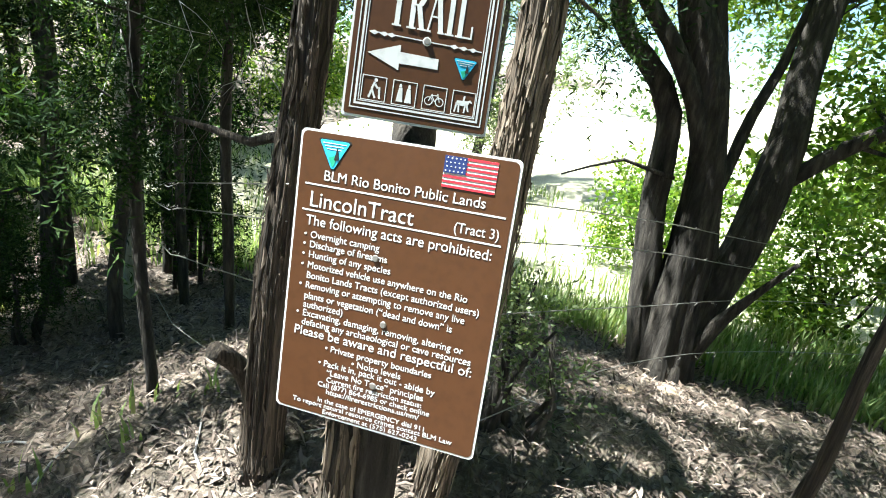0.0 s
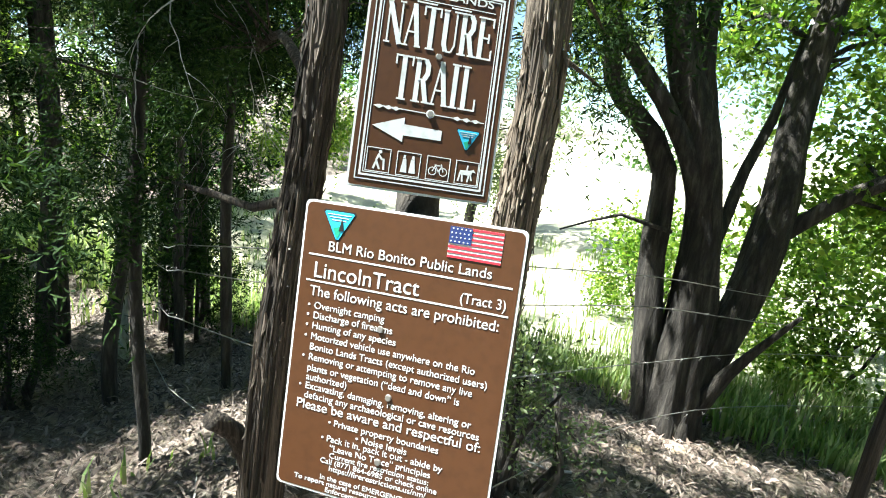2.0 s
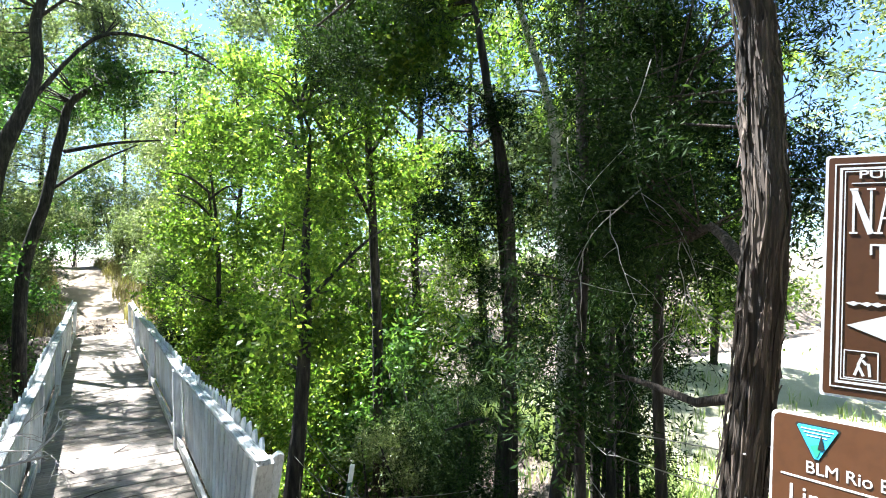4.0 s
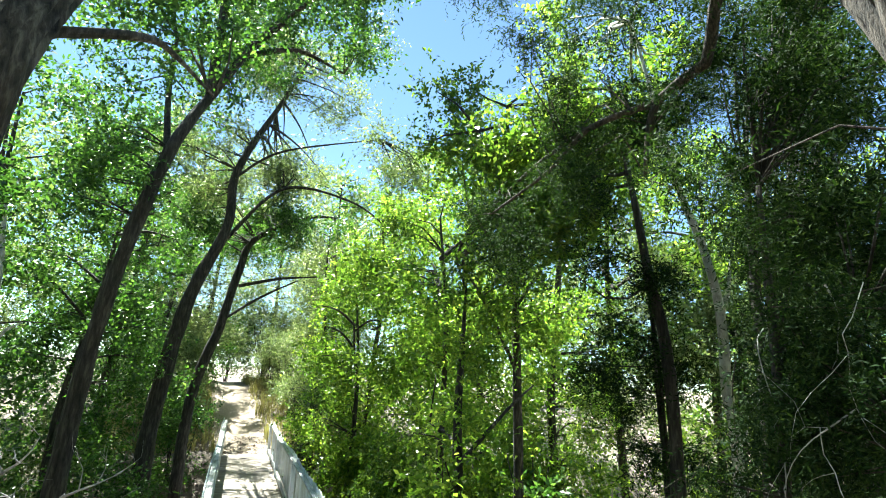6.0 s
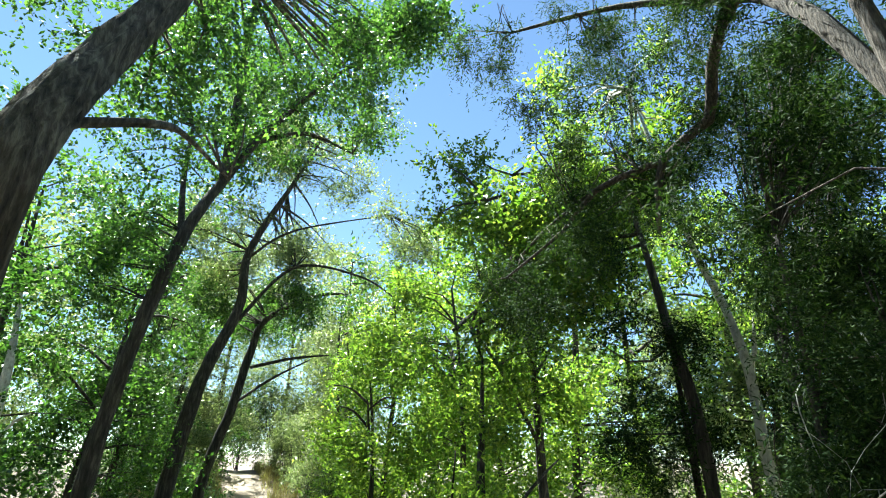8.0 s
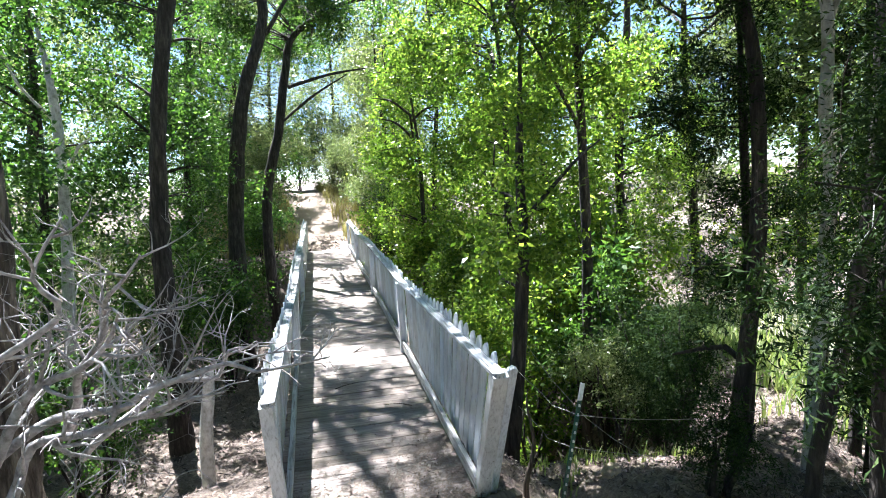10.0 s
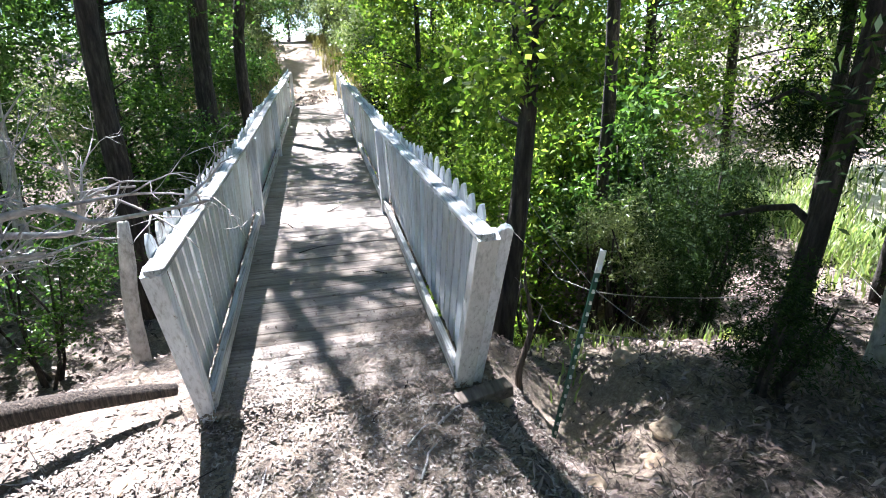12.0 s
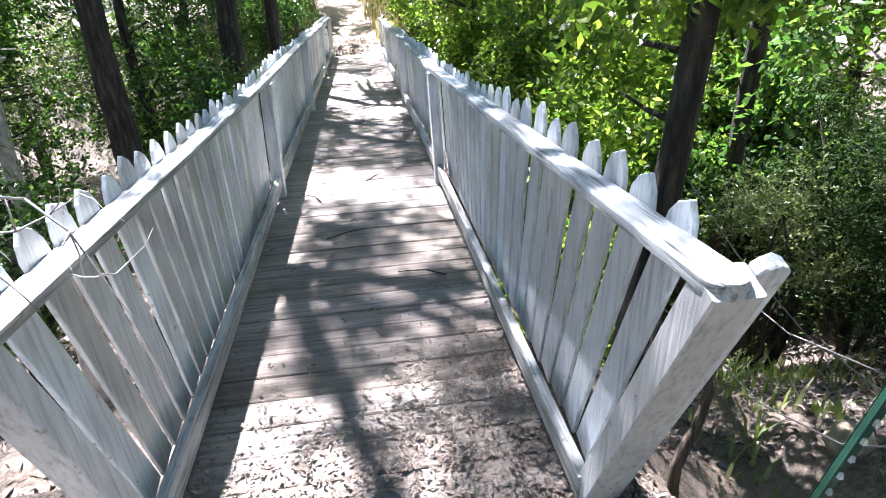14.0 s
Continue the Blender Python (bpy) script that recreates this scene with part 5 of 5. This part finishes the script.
for x, y, tall, lean, r, kind in FORE:
    tall *= 1.2
    z = h1(x, y)
    bend = RNG.uniform(-0.25, 0.25, 4)
    pts = [(x, y, z - 0.1), (x + bend[0] + lean * 0.3, y + bend[1], z + tall * 0.35), (x + bend[2] + lean * 0.7, y + bend[3], z + tall * 0.7), (x + lean, y, z + tall)]
    rad = 0.028 + 0.0075 * tall
    limbs = [(pts, [rad, rad * 0.8, rad * 0.55, rad * 0.2])]
    for k in range(4):
        s = RNG.uniform(0.35, 0.85)
        p = Vector(pts[1]).lerp(Vector(pts[3]), s)
        a = RNG.uniform(0, 6.28)
        e = p + Vector((math.cos(a) * r * 0.8, math.sin(a) * r * 0.8, r * RNG.uniform(0.1, 0.6)))
        limbs.append(([p, p.lerp(e, 0.5) + Vector((0, 0, 0.12)), e], [rad * 0.42, rad * 0.3, rad * 0.1]))
    near = math.hypot(x, y + 3) < 9
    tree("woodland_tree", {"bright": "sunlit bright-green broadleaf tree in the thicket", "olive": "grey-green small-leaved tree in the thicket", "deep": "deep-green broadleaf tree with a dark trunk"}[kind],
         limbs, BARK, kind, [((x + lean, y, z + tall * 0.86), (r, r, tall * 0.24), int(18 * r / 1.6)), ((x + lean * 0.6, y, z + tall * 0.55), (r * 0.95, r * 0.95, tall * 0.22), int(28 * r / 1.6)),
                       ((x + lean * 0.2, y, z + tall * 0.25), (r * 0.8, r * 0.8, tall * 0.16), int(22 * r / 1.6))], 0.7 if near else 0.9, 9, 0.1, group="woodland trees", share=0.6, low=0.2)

for label, x, y, r, tall, n, kind, scale in (
    ("bright broad-leaved shrub beside the bridge railing", 1.2, 2.0, 0.35, 1.9, 6, "bright", 0.55),
    ("dark juniper bush by the steel post", 2.7, 2.0, 0.5, 1.6, 18, "juniper", 0.62),
    ("dense deep-green bush on the gully bank", 2.9, 2.4, 0.7, 2.4, 26, "deep", 0.7), ("bright leafy shrub in the gully", 2.1, 3.0, 0.7, 2.8, 30, "bright", 0.7),
    ("bright leafy shrub in the gully", 1.75, 4.6, 0.6, 2.8, 24, "bright", 0.7), ("grey-green bush in the gully", 2.4, 6.0, 0.8, 3.0, 26, "olive", 0.75),
    ("dark juniper bush by the far end of the bridge", 1.5, 11.2, 0.6, 2.8, 24, "juniper", 0.85), ("grey-green bush by the far path", 1.6, 15.0, 0.8, 2.2, 20, "olive", 0.8),
    ("dark juniper bush in the thicket", 3.2, -0.5, 0.45, 1.9, 20, "juniper", 0.65),
    ("deep-green bush on the far bank", -1.9, 6.6, 0.6, 2.2, 18, "deep", 0.7), ("deep-green bush across the gully", -4.6, 5.0, 1.0, 3.0, 22, "deep", 0.8), ("deep-green bush across the gully", -5.2, 2.6, 1.0, 3.0, 22, "deep", 0.8), ("deep-green bush on the near bank", -2.9, 3.2, 0.7, 2.2, 14, "deep", 0.6),
    ("deep-green bush by the far path", -1.6, 11.5, 0.6, 2.0, 18, "deep", 0.75), ("grey-green bush by the far path", -1.9, 14.0, 0.8, 2.4, 20, "olive", 0.8),
    ("bright green bush in the meadow", 5.0, -5.3, 0.8, 1.4, 26, "bright", 0.6), ("bright green bush in the meadow", 4.6, -6.6, 0.9, 1.6, 26, "bright", 0.6), ("bright green bush at the meadow's edge", 5.6, -3.9, 0.8, 1.2, 20, "bright", 0.6),
    ("bright leafy shrub in the thicket", 3.3, 3.3, 0.8, 3.2, 30, "bright", 0.7), ("bright leafy shrub in the thicket", 3.2, 4.4, 0.9, 3.4, 34, "bright", 0.75), ("grey-green bush beyond the gully", -3.8, 9.5, 1.0, 2.8, 24, "olive", 0.85),
    ("dense green bush beyond the bend of the path", 0.6, 22.0, 1.4, 3.6, 26, "olive", 1.2), ("dense green bush beyond the bend of the path", 2.2, 20.5, 1.2, 3.4, 24, "olive", 1.1), ("deep-green bush beyond the bend of the path", -0.9, 24.0, 1.5, 4.2, 26, "deep", 1.3),
    ("grey-green bush by the far path", 1.5, 17.5, 0.8, 2.6, 20, "olive", 0.9), ("dense green bush on the rise", 3.2, 23.0, 1.6, 4.5, 24, "olive", 1.4), ("dense green bush on the rise", -3.4, 22.5, 1.6, 4.5, 24, "olive", 1.4),
    ("grey-green juniper bush by the steel post", 2.2, 1.35, 0.35, 1.4, 14, "olive", 0.42), ("dark juniper bush on the gully bank", 2.75, 1.3, 0.4, 1.9, 20, "juniper", 0.55),
    ("bright small-leaved shrub at the end of the railing", 1.5, 1.45, 0.2, 0.9, 7, "fine", 0.7),
    ("grey-green bush by the far path", -1.7, 16.2, 0.7, 2.4, 18, "olive", 0.9), ("grey-green bush by the far path", -2.4, 18.0, 0.9, 3.0, 20, "olive", 1.0), ("deep-green bush by the far path", -1.9, 20.5, 1.0, 3.2, 20, "deep", 1.1), ("grey-green bush by the far path", 0.9, 19.6, 0.7, 2.6, 18, "olive", 1.0),
    ("low dark juniper bush on the mound", 1.95, -0.55, 0.2, 0.6, 9, "juniper", 0.4), ("dark juniper bush at the edge of the bank", 2.6, 0.75, 0.35, 1.2, 16, "juniper", 0.5),
    ("thin grey-green sprig below the signs", 1.75, -3.25, 0.16, 0.7, 4, "olive", 0.3),
):
    shrub(label, x, y, r, tall, n, kind, scale)

# far woods close the view all round
far = thing("far_woods", (0, 0, 0), "distant green woods round the clearing", "woods", kind="stuff")
for i in range(420):
    a = 2 * math.pi * i / 420 + RNG.uniform(-0.02, 0.02)
    d = RNG.uniform(17, 34)
    x, y = d * math.sin(a), d * math.cos(a)
    if abs(x + 0.1 * (y - 13)) < 1.4 and 13 < y < 24:
        continue
    if x > 6 and -9 < y < 6 and d < 26:
        continue
    foliage(far, "olive" if RNG.uniform() < 0.6 else "deep", [(x, y, h1(x, y) + RNG.uniform(0.5, 9.0))], 3.0)

# ---- dead limbs left of the bridge ----
def dead_limb(label, start, end, r, forks, seed, droop=0.0):
    """A crooked bleached limb that forks into shorter and shorter bent twigs."""
    rng = np.random.default_rng(seed)
    ob = thing("dead_branch", start, label, "branch", "dead branches")
    s, e = Vector(start), Vector(end)
    line = [s] + [s.lerp(e, k) + Vector(rng.normal(0, 0.045, 3)) + Vector((0, 0, 0.22 * math.sin(math.pi * k) * (e - s).length * 0.35)) for k in (0.17, 0.34, 0.5, 0.67, 0.84)] + [e]
    g = Geo()
    g.tube(local(ob, line), [r * (1 - 0.14 * i) for i in range(7)], 9, 0.2, 0.1, 0.06)
    part("limb", g, DEAD, ob, smooth=True)
    g = Geo()

    def fork(p, d, length, rr, depth):
        pts, q = [p], p
        for _ in range(4):
            d = (d + Vector(rng.normal(0, 0.24, 3)) + Vector((0, 0, 0.06 - droop * 0.3))).normalized()
            q = q + d * length / 4
            pts.append(q)
        g.tube(local(ob, pts), [rr * (1 - 0.2 * i) for i in range(5)], 6 if depth > 1 else 4, 0.12, step=0.05)
        if depth:
            for _ in range(int(rng.integers(2, 5))):
                i = int(rng.integers(1, 5))
                side = d.cross(Vector(rng.normal(size=3))).normalized()
                fork(pts[i], (d * 0.6 + side * rng.uniform(0.5, 1.1)).normalized(), length * rng.uniform(0.4, 0.65), rr * (1 - 0.2 * i) * 0.72 + 0.0006, depth - 1)

    for _ in range(forks // 3):
        k = rng.uniform(0.2, 0.98) * 6
        i = min(5, int(k))
        p = line[i].lerp(line[i + 1], k - i)
        d0 = (line[i + 1] - line[i]).normalized()
        side = d0.cross(Vector(rng.normal(size=3))).normalized()
        fork(p, (d0 * 0.7 + side * rng.uniform(0.4, 1.0)).normalized(), rng.uniform(0.22, 0.55), r * (0.5 - 0.045 * k), 2)
    tagged(part("brushwood", g, DEAD, ob, smooth=True), kind="stuff")


dead_limb("bleached dead limb reaching over the railing", (-1.7, -0.5, 0.8), (-0.26, -0.72, 1.18), 0.024, 15, 12)
dead_limb("bleached dead limb with many bare twigs", (-1.85, -0.45, 0.5), (-0.72, -0.65, 1.05), 0.03, 36, 2)
dead_limb("bleached dead limb with many bare twigs", (-1.9, -0.3, 0.4), (-1.0, -0.95, 1.5), 0.03, 36, 8)
dead_limb("bleached dead limb with many bare twigs", (-1.9, -0.6, 0.4), (-1.2, -0.8, 1.85), 0.028, 33, 3)
dead_limb("bleached dead limb lying in the litter", (-1.9, -0.6, 0.25), (-0.95, -1.0, 0.75), 0.024, 22, 4)
dead_limb("bleached dead limb with many bare twigs", (-1.6, 0.1, 0.5), (-0.55, -0.35, 1.15), 0.024, 24, 5)
dead_limb("bleached dead limb lying in the litter", (-1.8, -1.1, 0.15), (-0.8, -1.3, 0.3), 0.022, 18, 6, 0.2)
dead_limb("bleached dead limb with many bare twigs", (-1.7, 0.2, 0.6), (-1.05, -0.45, 1.65), 0.026, 30, 7)
logs = thing("fallen_log", (-1.2, 0.0, 0.2), "grey fallen log with peeling bark beside the bridge", "log")
g = Geo()
g.tube(local(logs, [(-2.6, -0.55, 0.2), (-1.7, -0.22, 0.2), (-1.2, -0.02, 0.16), (-0.75, 0.2, 0.02)]), [0.07, 0.065, 0.055, 0.03], 12, 0.15, 0.12)
part("log", g, CEDAR, logs, smooth=True)
# Short pale trunk stands in for the sunlit lower part of a dark tree
stump = thing("lit_trunk_foot", (-1.2, 1.1, -0.4), "short trunk paled as the sunlit foot of a dark tree beside the railing", "stump")
g = Geo()
g.tube(local(stump, [(-1.2, 1.1, -0.6), (-1.19, 1.1, 0.0), (-1.15, 1.1, 0.35), (-1.12, 1.1, 0.62)]), [0.055, 0.05, 0.045, 0.03], 12, 0.12, 0.14)
part("trunk", g, PALE, stump, smooth=True)

# ---- loose leaves and grass on the ground ----
def scatter(name, label, category, n, area, size, mat, seed, test=None, lift=0.012, slim=0.3, zfun=None):
    rng = np.random.default_rng(seed)
    x = rng.uniform(area[0], area[1], n)
    y = rng.uniform(area[2], area[3], n)
    if test is not None:
        k = test(x, y, rng)
        x, y = x[k], y[k]
    n = len(x)
    z = (height(x, y) if zfun is None else zfun(x, y)) + rng.uniform(0.002, lift, n)
    a = rng.uniform(0, 2 * np.pi, n)
    L = size * rng.uniform(0.4, 1.5, n)
    W = L * slim * rng.uniform(0.5, 1.3, n)
    tilt = rng.normal(0, 0.35, n)
    d = np.stack([np.cos(a), np.sin(a), tilt], 1)
    s = np.stack([-np.sin(a), np.cos(a), rng.normal(0, 0.35, n)], 1)
    p = np.stack([x, y, z + 0.3 * np.abs(tilt) * L], 1)
    bend = rng.uniform(0.0, 0.25, n)[:, None] * np.array([0, 0, 1]) * L[:, None]
    v = np.stack([p - d * L[:, None] / 2, p + s * W[:, None] / 2 + bend, p + d * L[:, None] / 2, p - s * W[:, None] / 2 + bend], 1).reshape(-1, 3)
    me = array_mesh(name, v, np.arange(4 * n).reshape(-1, 4))
    ob = part(name, me, mat)
    return tagged(ob, label, category, kind="stuff")


scatter("leaf_litter", "dry brown leaves and bark bits on the ground", "leaf litter", 76000, (-3.2, 4.6, -5.2, 1.6), 0.042, LITTER, 21,
        lambda x, y, r: (r.uniform(size=len(x)) < np.where((x > -1.3) & (x < 0.75) & (y > -2.6), 0.25, 1.0)) & ~((np.abs(x) < 0.66) & (y > 0)) & ~((np.abs(x - 1.2) < 0.3) & (np.abs(y + 0.3) < 0.5) & (r.uniform(size=len(x)) < 0.8)))
scatter("leaf_litter", "fine crumbled leaves trodden into the path, paled for sun", "leaf litter", 30000, (-1.3, 1.0, -2.6, 0.05), 0.022, TRODDEN, 28, None, 0.012, 0.4)
scatter("leaf_litter", "long shreds of juniper bark on the mound", "leaf litter", 15000, (0.7, 4.0, -5.2, -0.3), 0.062, LITTER, 27, None, 0.022, 0.12)
scatter("leaf_litter", "dry leaves drifted over the near end of the deck", "leaf litter", 15000, (-0.6, 0.62, -0.1, 1.7), 0.021, CRUMBS, 22,
        lambda x, y, r: r.uniform(size=len(x)) < np.exp(-np.maximum(0, y - 0.1 - 0.9 * np.maximum(0, x + 0.1)) * 4.5), 0.012, 0.45, lambda x, y: 0 * x + 0.0)
scatter("leaf_litter", "dry leaves over the gully slopes and far bank", "leaf litter", 26000, (-5, 5, 1.5, 14.5), 0.085, LITTER, 23, lambda x, y, r: ~((np.abs(x) < 0.66) & (y < 12.7)))


def tufts(name, label, n, area, tall, mat, seed, test=None, blades=7):
    rng = np.random.default_rng(seed)
    cx, cy = rng.uniform(area[0], area[1], n), rng.uniform(area[2], area[3], n)
    if test is not None:
        k = test(cx, cy, rng)
        cx, cy = cx[k], cy[k]
    cx, cy = np.repeat(cx, blades) + rng.normal(0, 0.05, len(cx) * blades), np.repeat(cy, blades) + rng.normal(0, 0.05, len(cy) * blades)
    m = len(cx)
    z = height(cx, cy)
    a = rng.uniform(0, 6.28, m)
    h = tall * rng.uniform(0.4, 1.2, m)
    w = 0.006 + 0.004 * rng.uniform(size=m)
    lean = rng.uniform(0.1, 0.6, m) * h
    dx, dy = np.cos(a), np.sin(a)
    base = np.stack([cx, cy, z - 0.01], 1)
    side = np.stack([-dy * w, dx * w, 0 * w], 1)
    mid = base + np.stack([dx * lean * 0.3, dy * lean * 0.3, h * 0.6], 1)
    tip = base + np.stack([dx * lean, dy * lean, h], 1)
    v = np.stack([base - side, base + side, mid + side * 0.8, mid - side * 0.8, mid - side * 0.8, mid + side * 0.8, tip + side * 0.1, tip - side * 0.1], 1).reshape(-1, 3)
    me = array_mesh(name, v, np.arange(8 * m).reshape(-1, 4))
    return tagged(part(name, me, mat), label, "grass", kind="stuff")


tufts("meadow_grass", "sunlit green meadow grass beyond the fence", 16000, (3.2, 9, -9.5, 5.0), 0.2, GRASS, 31,
      lambda x, y, r: r.uniform(size=len(x)) < 0.04 + np.exp(-np.maximum(0, x - 3.9 - 0.1 * (y + 3)) * 2.2) * (x > 3.4 + 0.1 * (y + 3)))
tufts("path_grass", "dry and green grass along the far path", 2600, (-4, 4, 12.6, 24), 0.4, DRYGRASS, 32, lambda x, y, r: np.abs(x + 0.1 * (y - 13)) > 0.7)
tufts("bank_grass", "thin green grass on the gully bank", 55, (1.25, 2.6, 0.1, 1.3), 0.12, GRASS, 33)
tufts("sign_grass", "small grass tufts at the foot of the mound", 7, (0.9, 1.7, -2.4, -1.6), 0.13, GRASS, 34)


def stones(spots):
    for x, y, s in spots:
        ob = thing("stone", (x, y, h1(x, y)), "tan weathered stone half sunk in the soil", "stone", "stones")
        bm = bmesh.new()
        bmesh.ops.create_icosphere(bm, subdivisions=3, radius=s)
        for v in bm.verts:
            v.co *= 1 + 0.35 * noise.noise(v.co * (1.2 / s) + Vector((x, y, 0)))
            v.co.z *= 0.55
        me = bpy.data.meshes.new("rock")
        bm.to_mesh(me)
        bm.free()
        part("rock", me, STONE, ob)


rt_ = np.random.default_rng(5)
for _ in range(60):
    x, y = (rt_.uniform(-2.4, 0.6), rt_.uniform(-2.3, -0.1)) if rt_.uniform() < 0.6 else (rt_.uniform(0.9, 2.8), rt_.uniform(-4.2, -0.5))
    L, a = rt_.uniform(0.12, 0.5), rt_.uniform(0, 3.14)
    ob = thing("fallen_twig", (x, y, h1(x, y)), "thin dry grey twig lying on the litter", "twig", "fallen twigs")
    pts = []
    for k in range(4):
        px_, py_ = x + (k / 3 - 0.5) * L * math.cos(a) + rt_.normal(0, 0.015), y + (k / 3 - 0.5) * L * math.sin(a) + rt_.normal(0, 0.015)
        pts.append((px_, py_, h1(px_, py_) + 0.014))
    g = Geo()
    g.tube(local(ob, pts), [0.006, 0.005, 0.004, 0.002], 6, 0.1, step=0.08)
    part("twig", g, DEAD if rt_.uniform() < 0.7 else CEDAR, ob, smooth=True)
for x, y, a in ((-0.1, 2.0, 0.4), (0.1, 3.1, 1.0), (-0.35, 2.7, 2.2), (0.15, 5.2, 0.1), (-0.2, 7.4, 0.2), (0.3, 1.4, 2.8)):
    ob = thing("fallen_twig", (x, y, 0.0), "thin dry twig lying on the deck", "twig", "fallen twigs")
    g = Geo()
    g.tube([(-0.12 * math.cos(a), -0.12 * math.sin(a), 0.007), (0.02, 0.03, 0.008), (0.13 * math.cos(a), 0.13 * math.sin(a), 0.007)], [0.005, 0.004, 0.002], 6, 0.1, step=0.06)
    part("twig", g, CEDAR, ob, smooth=True)
stones([(1.32, -0.62, 0.06), (1.45, -0.5, 0.07), (0.78, -0.12, 0.07), (0.95, -0.75, 0.06), (-0.85, -0.35, 0.045), (2.5, -3.7, 0.05), (2.9, -3.95, 0.06), (1.6, 0.1, 0.08), (-0.95, -0.9, 0.05)])
step = thing("timber_step", (0.72, -0.16, 0.0), "short dark timber half buried at the end of the bridge", "timber")
part("beam", board((0.55, -0.19, -0.02), (0.82, -0.13, -0.01), 0.09, 0.06, (0, 1, 0)), BEAM, step).location = -step.location
# ---- pieces of the bridge ----
build_railing(-1)
build_railing(1)


def build_planks():
    y, i = 0.0, 0
    while y < LENGTH - 0.1:
        w = 0.14 + 0.01 * RNG.uniform(-1, 1)
        half = 0.63 + 0.015 * RNG.uniform(-1, 1)
        g = board((-half, y + w / 2, -0.025 + 0.004 * RNG.uniform(-1, 1)), (half, y + w / 2, -0.025 + 0.004 * RNG.uniform(-1, 1)), w - 0.005, 0.045, (0, 1, 0))
        part("plank", g, PLANK, DECK)
        y += w


build_planks()
